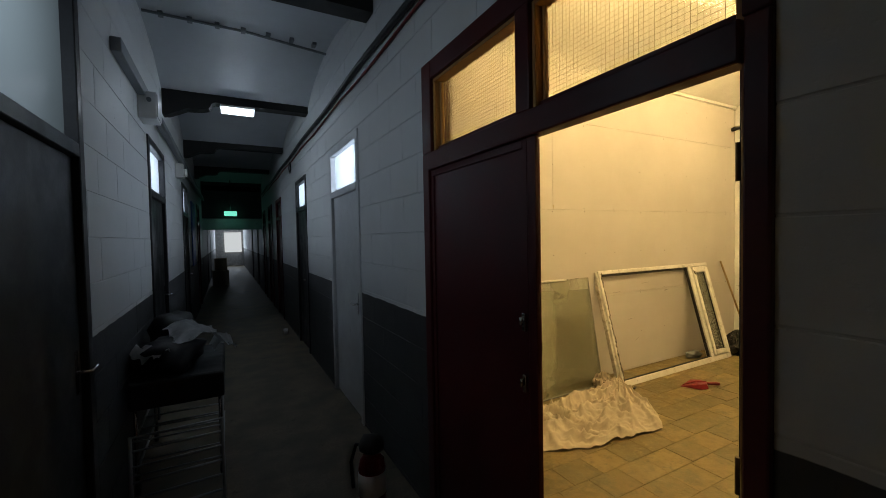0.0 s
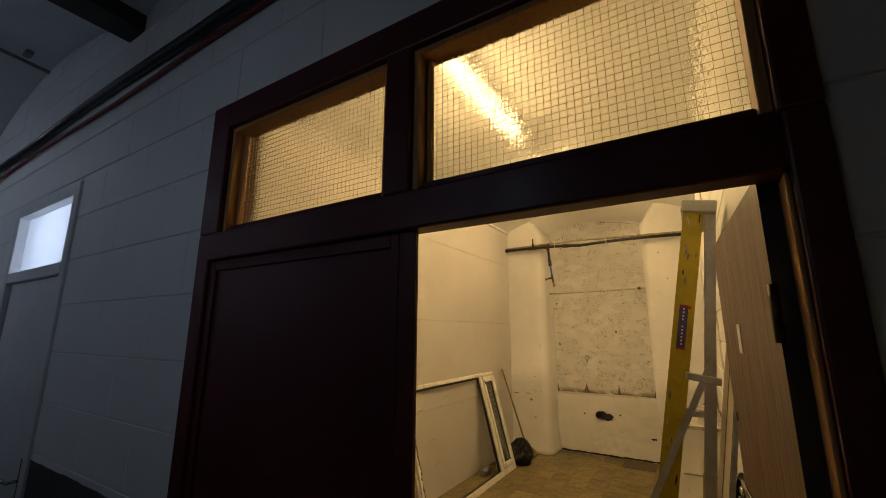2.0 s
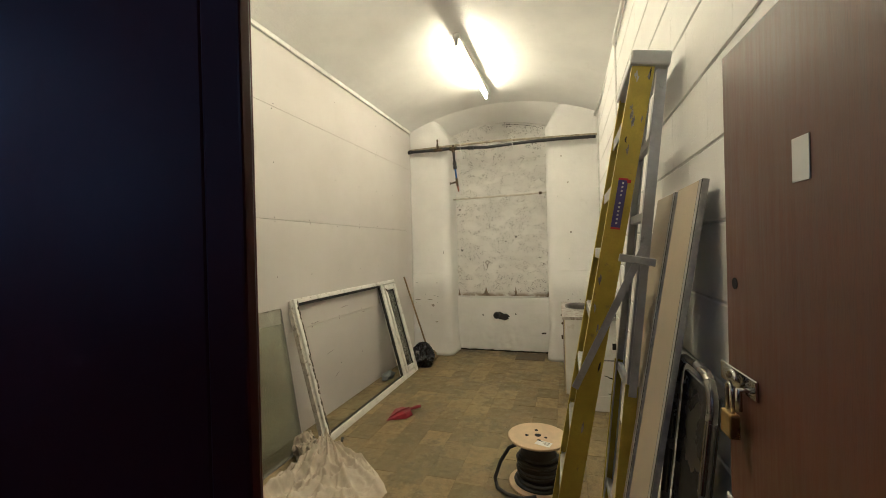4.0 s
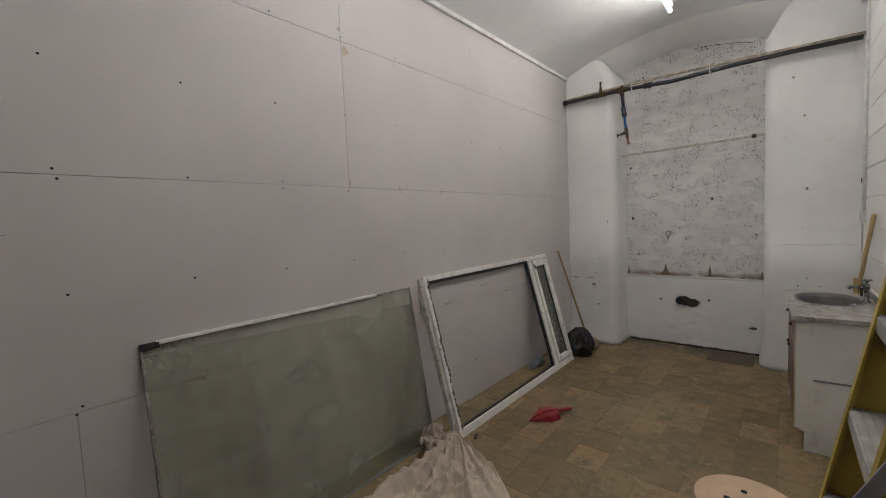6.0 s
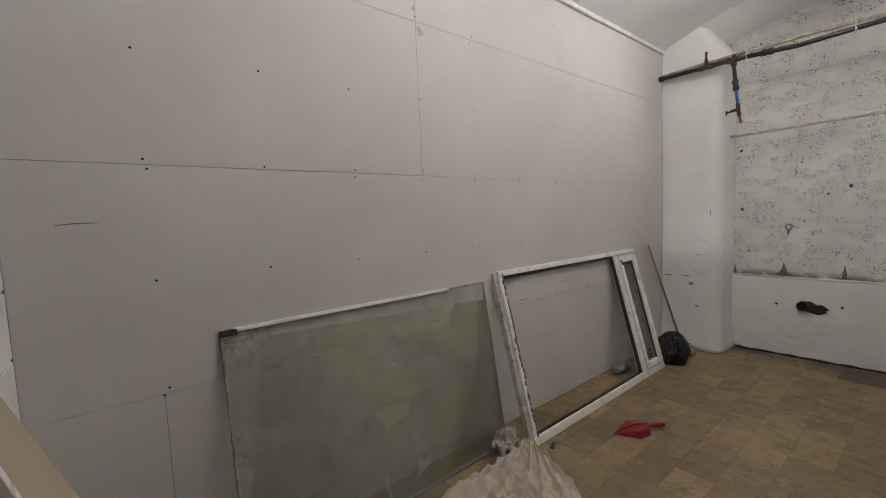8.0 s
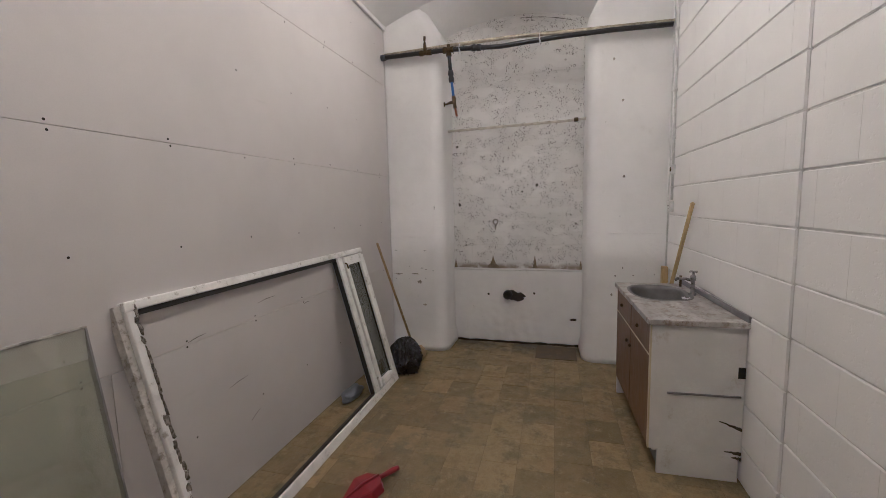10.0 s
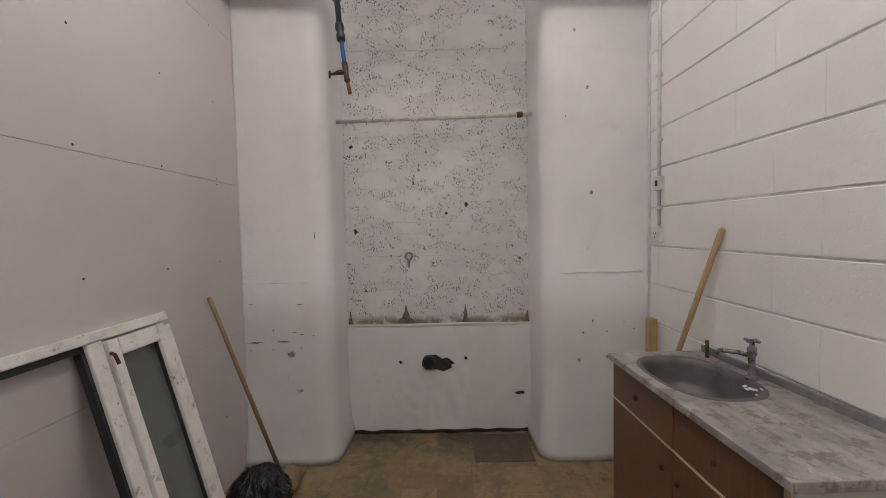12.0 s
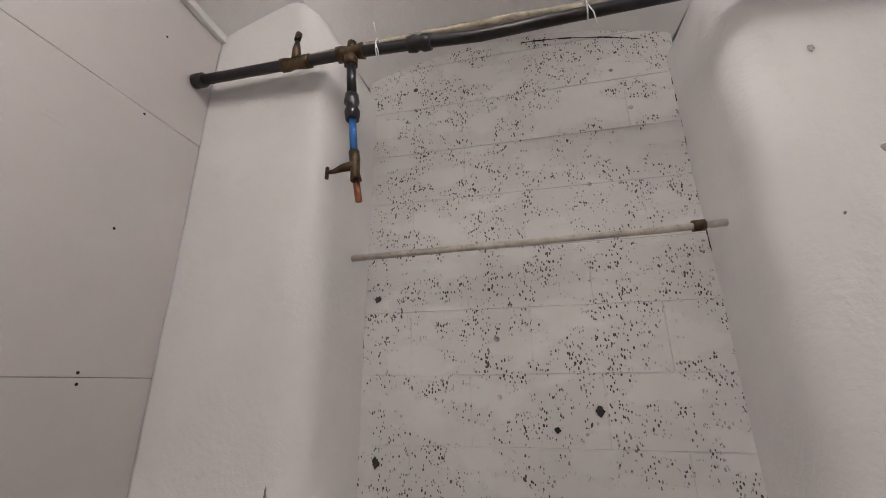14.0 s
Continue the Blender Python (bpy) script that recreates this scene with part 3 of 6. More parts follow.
SOUTH_TURN = math.degrees(math.atan2(Y_FAR - Y_STEP, X_BACK - X_STEP))
bm = B()
prism(bm, [(X_IN - 0.006, 0.36), (7.45, 0.36), (7.45, Y_FAR + 0.02), (X_BACK, Y_FAR - 0.006), (X_STEP + 0.001, Y_STEP - 0.006), (X_STEP, Y_NEAR - 0.006), (X_IN - 0.006, Y_NEAR - 0.006)], 0, 3.86)
wall_south = setting("wall_south", bm, M["mortar_room"], "white painted concrete block wall", "wall")
bm = B()
box(bm, X_IN - 0.006, Y_NORTH + 0.014, 0, 7.45, Y_NORTH + 0.12, 3.86)
wall_north = setting("wall_north", bm, M["joint_dark"], "unpainted plasterboard partition with open joints and screws", "wall")
bm = B()
box(bm, X_IN - 0.006, 2.176, 0, X_IN, Y_NORTH, 3.6)
box(bm, X_IN - 0.006, Y_SOUTH, 2.62, X_IN, 2.176, 3.6)
wall_inner = setting("wall_west_inner", bm, M["mortar_room"], "white painted block wall beside the door", "wall")

# back wall: two rounded piers and a shallow arched recess between them
REC_X, REC_A, REC_B = 7.10, 1.285, 2.725


def pier(y_wall, y_rec, flare):
    """A white rendered pier with a rounded corner towards the recess and a slightly swollen foot."""
    bm = B()
    s = 1 if y_rec > y_wall else -1
    r = 0.125
    ring = []
    out = [(X_BACK, y_wall), (X_BACK, y_wall + s * 0.012), (X_BACK, y_rec - s * (r + 0.03))]
    for k in range(9):
        a = math.pi / 2 * k / 8
        out.append((X_BACK + r - r * math.cos(a), y_rec - s * r + s * r * math.sin(a)))
    out += [(X_BACK + r + 0.03, y_rec), (7.40, y_rec + s * 0.018), (7.45, y_rec + s * 0.02), (7.45, y_wall)]
    levels = [(0.0, 0.05), (0.05, 0.042), (0.14, 0.018), (0.3, 0.004), (0.6, 0), (1.0, -0.002), (1.234, 0.006), (1.243, -0.004), (1.7, 0.002), (2.2, -0.004), (2.7, 0.003), (3.0, 0), (3.22, 0.002), (3.30, 0.0), (3.36, 0), (3.42, 0), (3.5, 0), (3.6, 0), (3.8, 0)]
    for z, g in levels:
        row = []
        for i, (x, y) in enumerate(out):
            wob = 0.006 * noise.noise((x * 2, y * 2, z * 1.7))
            lift = -s * 0.55 * max(0.0, z - 3.30) if 1 < i < len(out) - 1 else 0
            row.append(bm.verts.new((x - (g + wob if i < len(out) - 2 else 0), y + (s * g * flare if 0 < i < len(out) - 2 else 0) + lift, z)))
        ring.append(row)
    n = len(out)
    for a, b in zip(ring, ring[1:]):
        for k in range(n):
            bm.faces.new((a[k], a[(k + 1) % n], b[(k + 1) % n], b[k])).smooth = 0 <= k < n - 3
    bm.faces.new(ring[0][::-1])
    bm.faces.new(ring[-1])
    return bm


setting("wall_pier_north", pier(Y_NORTH, REC_B, 0.7), M["limewash"], "white rendered pier with a rounded corner", "wall")
setting("wall_pier_south", pier(Y_SOUTH, REC_A, 0.7), M["limewash"], "white rendered pier with a rounded corner", "wall")
bm = B()
crv = arch_curve(REC_A - 0.02, REC_B + 0.02, 3.39, 0.15, 24)
vault = arch_curve(Y_SOUTH - 0.03, Y_NORTH + 0.03, SPRING, RISE, 200)


def vault_height(y):
    return min(vault, key=lambda p: abs(p[0] - y))[1]


rows = []
for k in range(7):
    t = k / 6
    x = X_BACK - 0.03 + (7.2 - X_BACK + 0.03) * t
    row = []
    for y, z in crv:
        yf = 2.005 + (y - 2.005) * 1.26
        row.append(bm.verts.new((x, yf + (y - yf) * t ** 0.8, vault_height(yf) + 0.012 + (z - vault_height(yf) - 0.012) * t ** 0.85)))
    rows.append(row)
for ra, rb in zip(rows, rows[1:]):
    for k in range(24):
        bm.faces.new((ra[k], ra[k + 1], rb[k + 1], rb[k])).smooth = True
setting("wall_recess_arch", bm, M["limewash"], "flat arched head of the blocked-up recess", "wall")
# uneven black line along the foot of the recess and pier corners
bm = B()
random.seed(8)
foot = [(REC_X - 0.05, REC_A), (REC_X - 0.055, REC_A + 0.05)] + [(REC_X - 0.035 - random.uniform(0.012, 0.03), REC_A + 0.09 * k) for k in range(1, 16)] + [(REC_X - 0.05, REC_B)]
pts = [(X_BACK + 0.12, REC_A - 0.06), (X_BACK + 0.17, REC_A - 0.01), (6.95, REC_A + 0.025)] + [(x, y) for x, y in foot] + [(6.95, REC_B - 0.025), (X_BACK + 0.17, REC_B + 0.01), (X_BACK + 0.12, REC_B + 0.06)]
rod(bm, [(x - 0.03 * (i < 3 or i > len(pts) - 4), y, 0.004) for i, (x, y) in enumerate(pts)], [0.008 + 0.010 * abs(math.sin(k * 1.9)) for k in range(len(pts))], 8)
setting("trim_floor_line", bm, M["floor_line"], "uneven black line along the foot of the recess", "dirt")
bm = B()
box(bm, REC_X + 0.004, REC_A - 0.03, 0, 7.45, REC_B + 0.03, 3.86)
wall_recess = setting("wall_recess", bm, M["pitted"], "blocked-up recess of pitted white painted blocks", "wall")


def plaster_foot():
    """The smooth lumpy plaster that covers the lower part of the recess, a little proud of the blocks."""
    bm = B()
    ny, nz = 110, 66
    g = []
    for i in range(ny + 1):
        row = []
        for j in range(nz + 1):
            y = REC_A - 0.02 + (REC_B - REC_A + 0.04) * i / ny
            z = 0.845 * j / nz + (0.012 * noise.noise((y * 5, 1.0, 0)) if j == nz else 0)
            patch = max(0.0, 1 - math.hypot(y - 2.02, (z - 0.28) * 1.1) / 0.36)
            x = REC_X - 0.038 - 0.006 * noise.noise((y * 6, z * 6, 1)) - 0.0015 * noise.noise((y * 19, z * 19, 2)) - 0.008 * min(1.0, patch * 3) * (0.35 + noise.noise((y * 13, z * 13, 4)))
            if j == nz:
                x = REC_X + 0.01
            row.append(bm.verts.new((x, y, z)))
        g.append(row)
    for i in range(ny):
        for j in range(nz):
            bm.faces.new((g[i][j], g[i + 1][j], g[i + 1][j + 1], g[i][j + 1])).smooth = j < nz - 1
    return bm


setting("wall_plaster_foot", plaster_foot(), M["limewash"], "lumpy white plastered foot of the recess", "wall")

# ---- the doorway ----
XF0, XF1 = 1.084, 1.190


def doorway():
    """The dark mahogany double-door screen: posts, transom, two overlights, one fixed leaf and one open leaf."""
    d = thing("doorway_screen", "dark mahogany door screen with two wired overlights and one fixed leaf", "door frame")
    y0, y1, top, rail0, rail1 = 0.558, 2.235, 2.60, 2.007, 2.104

    def piece(name, a, b, mat="mahogany", lab="", bev=0.006):
        return part(name, box(B(), *a, *b, bev, 2), M[mat], d, lab)

    piece("post", (XF0, y0, 0), (1.146, y0 + 0.054, rail1))
    piece("post", (XF0, y0, rail1), (XF1, y0 + 0.058, top))
    piece("post_rebate", (1.146, y0, 0), (XF1, y0 + 0.040, rail1))
    piece("post", (XF0, y1 - 0.075, 0), (XF1, y1, rail1))
    piece("post", (XF0, y1 - 0.110, rail1), (XF1, y1, top))
    piece("head", (XF0, y0 + 0.058, 2.50), (XF1, y1 - 0.110, top))
    piece("transom", (XF0 - 0.006, y0 + 0.058, rail0), (1.140, y1 - 0.075, rail1))
    piece("transom_rebate", (1.140, y0 + 0.058, rail0 + 0.030), (XF1, y1 - 0.075, rail1))
    piece("reveal", (XF1, y1 - 0.072, 0), (1.2365, y1 + 0.004, top + 0.01), "leaf_inside", "brown inner edge of the frame", 0.003)
    piece("reveal", (XF1, y0 + 0.002, 0), (1.246, y0 + 0.038, rail1), "black_door", "black painted reveal", 0.002)
    piece("mullion", (XF0, 1.315, rail1), (XF1, 1.395, 2.50))
    piece("post", (XF0 + 0.012, 1.298, 0), (1.112, 1.345, rail0), bev=0.003)
    piece("post_rebate", (1.112, 1.331, 0), (1.150, 1.345, rail0), bev=0.002)
    # pine linings inside the overlights
    for a, b in ((0.616, 1.315), (1.395, 2.125)):
        l = part("lining", box(B(), 1.102, a, rail1, 1.165, a + 0.018, 2.50, 0.002), M["raw_pine"], d, "orange varnished pine lining")
        part("lining", box(B(), 1.102, b - 0.018, rail1, 1.165, b, 2.50, 0.002), M["raw_pine"], d, "orange varnished pine lining")
        part("bead", box(B(), 1.134, b - 0.034, rail1 + 0.032, 1.151, b - 0.018, 2.482, 0.003), M["raw_pine"], d, "pine glazing bead")
        part("lining", box(B(), 1.102, a + 0.018, 2.482, 1.165, b - 0.018, 2.50, 0.002), M["raw_pine"], d, "orange varnished pine lining")
        part("bead", box(B(), 1.120, a + 0.018, rail1, 1.165, b - 0.018, rail1 + 0.030, 0.003), M["mahogany"], d)
    big = part("overlight_pane", box(B(), 1.152, 0.634, rail1 + 0.028, 1.158, 1.297, 2.484), M["rippled"], d, "rippled wired glass pane")
    small = part("overlight_pane", box(B(), 1.152, 1.413, rail1 + 0.028, 1.158, 2.107, 2.484), M["rippled"], d, "rippled wired glass pane")
    big.visible_shadow = small.visible_shadow = False
    for pane, a, b in ((big, 0.634, 1.297), (small, 1.413, 2.107)):
        bm = B()
        k = a + 0.012
        while k < b:
            box(bm, 1.1495, k - 0.0003, rail1 + 0.03, 1.1505, k + 0.0003, 2.482)
            k += 0.0165
        k = rail1 + 0.036
        while k < 2.482:
            box(bm, 1.1495, a, k - 0.0003, 1.1505, b, k + 0.0003)
            k += 0.0165
        part("wire_grid", bm, M["wire"], pane, "fine square wire mesh in the glass")
    # fixed leaf: flat panel in a raised border
    leaf = part("fixed_leaf", box(B(), 1.105, 1.345, 0.006, 1.150, 2.16, rail0, 0.003), M["mahogany"], d, "closed dark mahogany leaf")
    for a, b in (((1.096, 1.345, 0.01), (1.106, 1.372, rail0)), ((1.096, 2.128, 0.01), (1.106, 2.16, rail0)), ((1.096, 1.372, rail0 - 0.034), (1.106, 2.128, rail0)), ((1.096, 1.372, 0.01), (1.106, 2.128, 0.10))):
        part("border", box(B(), *a, *b, 0.002), M["mahogany"], leaf)
    for z in (1.30, 1.06):
        bm = B()
        box(bm, 1.082, 1.352, z - 0.035, 1.0955, 1.372, z + 0.035, 0.003)
        rod(bm, [(1.072, 1.362, z - 0.008), (1.072, 1.362, z + 0.022)], 0.007, 8)
        part("lock_plate", bm, M["chrome"], leaf, "small chrome lock plate")
    bm = B()
    box(bm, 1.116, 1.327, 0.86, 1.140, 1.332, 1.10, 0.001)
    part("strike_plate", bm, M["brass"], d)
    # pine stop on the hinge side
    part("door_stop", box(B(), 1.094, 0.6125, 0, 1.1455, 0.6195, rail0, 0.002), M["raw_pine"], d, "worn pine rebate strip")
    bm = B()
    box(bm, XF0 + 0.02, 0.64, 0, 1.244, 1.31, 0.004, 0.001)
    part("threshold", bm, M["corr_floor"], d)
    return d


doorway()


def open_leaf():
    """The open leaf, seen from its inner red-brown face, with hasp and padlock."""
    d = thing("door_leaf", "open red-brown wooden door leaf with hasp and brass padlock", "door", pose(1.154, 0.604, 0.0, 0, 0, 3.2))
    w, h = 0.655, 2.028
    part("panel", box(B(), 0, 0, 0.012, w, 0.042, h, 0.003), M["leaf_inside"], d)
    part("edge_strip", box(B(), -0.004, -0.001, 0.012, 0.0, 0.043, h, 0.0), M["black_door"], d, "black painted hinge edge")
    for z in (0.25, 1.05, 1.80):
        bm = B()
        rod(bm, [(-0.006, 0.044, z - 0.045), (-0.006, 0.044, z + 0.045)], 0.007, 8)
        part("hinge", bm, M["brass"], d)
    bm = B()
    box(bm, 0.365, 0.042, 1.722, 0.408, 0.0435, 1.790, 0.0005)
    part("sticker", bm, M["white_ink"], d, "small white sticker")
    hasp = part("hasp", box(B(), w - 0.13, 0.042, 1.33, w + 0.025, 0.048, 1.37, 0.002), M["chrome"], d, "zinc hasp")
    bm = B()
    rod(bm, [(w - 0.055 + 0.018 * math.cos(a), 0.052 + 0.004, 1.35 + 0.018 * math.sin(a)) for a in [math.pi * k / 6 for k in range(7)]], 0.005, 8)
    part("staple", bm, M["chrome"], hasp)
    part("hasp_pin", rod(B(), [(w - 0.12, 0.048, 1.35), (w - 0.12, 0.072, 1.35), (w - 0.12, 0.072, 1.31)], 0.006, 8), M["chrome"], hasp)
    lock = part("padlock", box(B(), w - 0.078, 0.052, 1.235, w - 0.032, 0.072, 1.285, 0.004, 2), M["brass_lock"], d, "brass padlock")
    bm = B()
    rod(bm, [(w - 0.068, 0.062, 1.285), (w - 0.068, 0.062, 1.325), (w - 0.064, 0.062, 1.338), (w - 0.055, 0.062, 1.344), (w - 0.046, 0.062, 1.338), (w - 0.042, 0.062, 1.325), (w - 0.042, 0.062, 1.285)], 0.004, 8)
    part("shackle", bm, M["chrome"], lock)
    bm = B()
    lathe(bm, [(0.012, 0), (0.012, 0.001)], 12, (w - 0.04, 0.0))
    bmesh.ops.transform(bm, matrix=pose(0, 0.042, 1.545) @ pose(0, 0, 0, -90), verts=bm.verts)
    part("old_lock_hole", bm, M["dark"], d)
    bm = B()
    box(bm, w - 0.06, 0.042, 1.04, w + 0.01, 0.047, 1.085, 0.002)
    part("latch_plate", bm, M["white_metal"], d)
    return d


open_leaf()

# ---- lights that the place has ----


def tube_batten(x0, x1, y, z):
    d = thing("fluorescent_light", "bare fluorescent tube on a white batten under the vault", "ceiling light", group="room tubes")
    part("batten", box(B(), x0, y - 0.03, z + 0.045, x1, y + 0.03, z + 0.10, 0.006, 2), M["white_metal"], d)
    for x, s in ((x0 + 0.01, 1), (x1 - 0.01, -1)):
        part("lamp_holder", box(B(), x - 0.012, y - 0.018, z - 0.018, x + 0.012, y + 0.018, z + 0.046, 0.004), M["white_metal"], d)
    part("tube", rod(B(), [(x0 + 0.024, y, z), (x1 - 0.024, y, z)], 0.014, 12), M["tube"], d, "glowing tube")
    for x in (x0 + 0.3, x1 - 0.3):
        part("hanger", rod(B(), [(x, y, z + 0.10), (x, y, 3.73)], 0.008, 8), M["white_metal"], d)


tube_batten(2.20, 3.68, 1.97, 3.555)
tube_batten(4.48, 5.96, 1.97, 3.555)

d = thing("corridor_light", "small lit rectangular light fixed under a black beam", "ceiling light")
part("diffuser", box(B(), 0.08, 5.74, 3.215, 0.44, 5.86, 3.27, 0.012, 2), M["corr_lamp"], d, "glowing diffuser")
part("back_plate", box(B(), 0.07, 5.73, 3.27, 0.45, 5.87, 3.295, 0.003), M["white_metal"], d)
for x in (0.13, 0.39):
    part("stud", rod(B(), [(x, 5.80, 3.29), (x, 5.80, 3.40)], 0.012, 8), M["beam"], d)
d = thing("exit_sign", "glowing green exit sign hung from the bulkhead", "exit sign")
part("sign_box", box(B(), 0.06, 13.70, 2.38, 0.40, 13.78, 2.52, 0.01), M["exit_glow"], d, "lit green panel")
part("sign_pole", rod(B(), [(0.23, 13.74, 2.52), (0.23, 13.74, 3.44), (0.23, 14.01, 3.44)], 0.012, 8), M["beam"], d)

# ---- corridor doors ----


def side_door(name, x, s, y0, y1, top, mat, label, split=2.09, pane="frosted", leaf_mat=None, rim=0.07):
    """A door with an overlight in a corridor wall. s: +1 where the wall's face looks west, -1 where it looks east."""
    d = thing(name, label, "door", kind="structure")
    f, b = x - s * 0.012, x + s * 0.10

    def bx(n, ya, yb, za, zb, m, fa=f, ba=b, lab="", bev=0.004, host=None):
        return part(n, box(B(), min(fa, ba), ya, za, max(fa, ba), yb, zb, bev), M[m], host or d, lab)

    bx("jamb", y0, y0 + rim, 0, top, mat)
    bx("jamb", y1 - rim, y1, 0, top, mat)
    bx("head", y0 + rim, y1 - rim, top - rim, top, mat)
    bx("transom", y0 + rim, y1 - rim, split - 0.02, split + 0.045, mat)
    leaf = bx("leaf", y0 + rim, y1 - rim, 0.008, split - 0.02, leaf_mat or mat, x + s * 0.02, x + s * 0.06)
    if pane:
        p = bx("overlight_pane", y0 + rim, y1 - rim, split + 0.045, top - rim, pane, x + s * 0.04, x + s * 0.046, bev=0, lab="pale obscured glass")
        p.visible_shadow = False
    else:
        bx("overlight_panel", y0 + rim, y1 - rim, split + 0.045, top - rim, mat, x + s * 0.03, x + s * 0.05, bev=0)
    bm = B()
    yk = y0 + rim + 0.07 if s > 0 else y1 - rim - 0.07
    box(bm, x + s * 0.012 - 0.004, yk - 0.02, 0.95, x + s * 0.02 + 0.002, yk + 0.02, 1.15, 0.002)
    rod(bm, [(x + s * 0.02, yk, 1.05), (x - s * 0.035, yk, 1.05), (x - s * 0.035, yk + 0.09, 1.05)], 0.008, 8)
    part("door_handle", bm, M["chrome"], leaf)
    return d


side_door("door_1", X_FACE, 1, 3.53, 4.60, 2.58, "white_door", "white painted door with a bright overlight", 2.09)
side_door("door_2", X_FACE, 1, 6.08, 7.02, 2.56, "black_door", "black door with a glazed overlight")
side_door("door_3", X_FACE, 1, 9.0, 9.95, 2.52, "mahogany", "dark red-brown door with an overlight")
side_door("door_4", X_FACE, 1, 10.9, 11.85, 2.52, "mahogany", "dark red-brown door with an overlight")
side_door("door_5", X_FACE, 1, 12.8, 13.6, 2.5, "mahogany", "dark red-brown door with an overlight")
side_door("door_6", X_WEST, -1, 1.45, 2.68, 2.85, "black_door", "black door with a large pale overlight", 2.06, pane="frosted_dim")
side_door("door_7", X_WEST, -1, 4.62, 5.70, 2.62, "black_door", "black door with a pale overlight")
side_door("door_8", X_WEST, -1, 7.85, 8.85, 2.60, "black_door", "black door with a pale overlight")
side_door("door_9", X_WEST, -1, 11.6, 12.5, 2.55, "mahogany", "dark red-brown door with an overlight")

bm = B()
box(bm, X_WEST, 9.6, 1.15, X_WEST + 0.02, 10.5, 2.45, 0.003)
single("notice_board", bm, M["blue_sign"], "plain blue notice panel on the corridor wall", "sign")

# conduits and trunking of the corridor
bm = B()
rod(bm, [(X_FACE - 0.028, y, 3.03 + 0.012 * math.sin(y * 2.3)) for y in [-2 + 0.4 * k for k in range(40)]], 0.024, 8)
single("wall_conduit", bm, M["pipe_black"], "black pipe running high along the corridor wall", "pipe", kind="structure")
bm = B()
rod(bm, [(X_FACE - 0.014, y, 2.955 + 0.01 * math.sin(y * 3.1 + 1)) for y in [-2 + 0.4 * k for k in range(40)]], 0.010, 6)
single("wall_cable", bm, M["red_cable"], "dark red cable clipped under the pipe", "cable", kind="structure")
bm = B()
box(bm, X_WEST, 3.35, 2.84, X_WEST + 0.06, 13.9, 2.93, 0.004)
single("trunking", bm, M["trunking"], "grey metal cable trunking along the corridor wall", "trunking", kind="structure")
bm = B()
rod(bm, [(X_WEST + 0.08, y, 2.80 + 0.012 * math.sin(y * 1.7)) for y in [4.2 + 0.4 * k for k in range(24)]], 0.018, 8)
single("wall_conduit", bm, M["trunking"], "grey conduit below the trunking", "pipe", kind="structure")
d = thing("junction_box", "white junction box on the corridor wall", "junction box")
part("body", box(B(), X_WEST, 4.22, 2.66, X_WEST + 0.13, 4.46, 2.88, 0.008, 2), M["white_metal"], d)
part("lid", box(B(), X_WEST + 0.13, 4.235, 2.675, X_WEST + 0.138, 4.445, 2.865, 0.003), M["white_metal"], d)
d = thing("alarm_sounder", "white alarm sounder on the corridor wall", "alarm")
part("body", box(B(), X_WEST, 6.95, 2.55, X_WEST + 0.10, 7.12, 2.75, 0.01, 2), M["white_metal"], d)
part("horn", box(B(), X_WEST + 0.10, 6.98, 2.58, X_WEST + 0.14, 7.09, 2.68, 0.012, 2), M["white_metal"], d)
bm = B()
rod(bm, [(X_WEST + 0.02, 4.46, 3.64), (0.3, 4.51, 3.655), (X_FACE - 0.02, 4.55, 3.605)], 0.013, 8)
for k in range(7):
    x = X_WEST + 0.15 + 0.22 * k
    box(bm, x - 0.02, 4.47, 3.645, x + 0.02, 4.55, 3.675, 0.002)
single("ceiling_conduit", bm, M["trunking"], "thin conduit crossing the corridor vault", "pipe", kind="structure")
bm = B()
for k in range(2):
    rod(bm, [(X_FACE - 0.03, 7.4 + k * 0.02 + 0.09 * math.cos(a), 2.86 + 0.09 * math.sin(a)) for a in [2 * math.pi * j / 14 for j in range(15)]], 0.008, 6)
single("cable_coil", bm, M["cable"], "small coil of black cable hung on the wall", "cable")

# clutter of the corridor


def cart():
    """A low black cart heaped with dark bags and pale rags, with wire shelves below."""
    d = thing("utility_cart", "dark cart piled with bags, pale rags and a wire shelf", "cart", pose(-0.23, 3.75, 0))
    for x in (-0.24, 0.24):
        for y in (-0.40, 0.40):
            leg = part("leg", rod(B(), [(x, y, 0.09), (x, y, 0.62)], 0.012, 8), M["chrome"], d)
            bm = B()
            lathe(bm, [(0.02, -0.014), (0.04, -0.012), (0.04, 0.012), (0.02, 0.014)], 14)
            bmesh.ops.transform(bm, matrix=pose(x, y, 0.042, 0, 90, 0), verts=bm.verts)
            part("wheel", bm, M["rubber"], leg)
    for z in (0.14, 0.36):
        for x in (-0.25, 0.25):
            part("shelf_rail", rod(B(), [(x, -0.42, z), (x, 0.42, z)], 0.008, 6), M["aluminium"], d)
        for k in range(5):
            y = -0.42 + 0.21 * k
            part("shelf_wire", rod(B(), [(-0.25, y, z), (0.25, y, z)], 0.006, 6), M["aluminium"], d)
    tray = B()
    box(tray, -0.27, -0.45, 0.56, 0.27, 0.45, 0.74, 0.02, 2)
    part("tray", tray, M["trolley"], d, "black plastic tray")
    return d


cart()


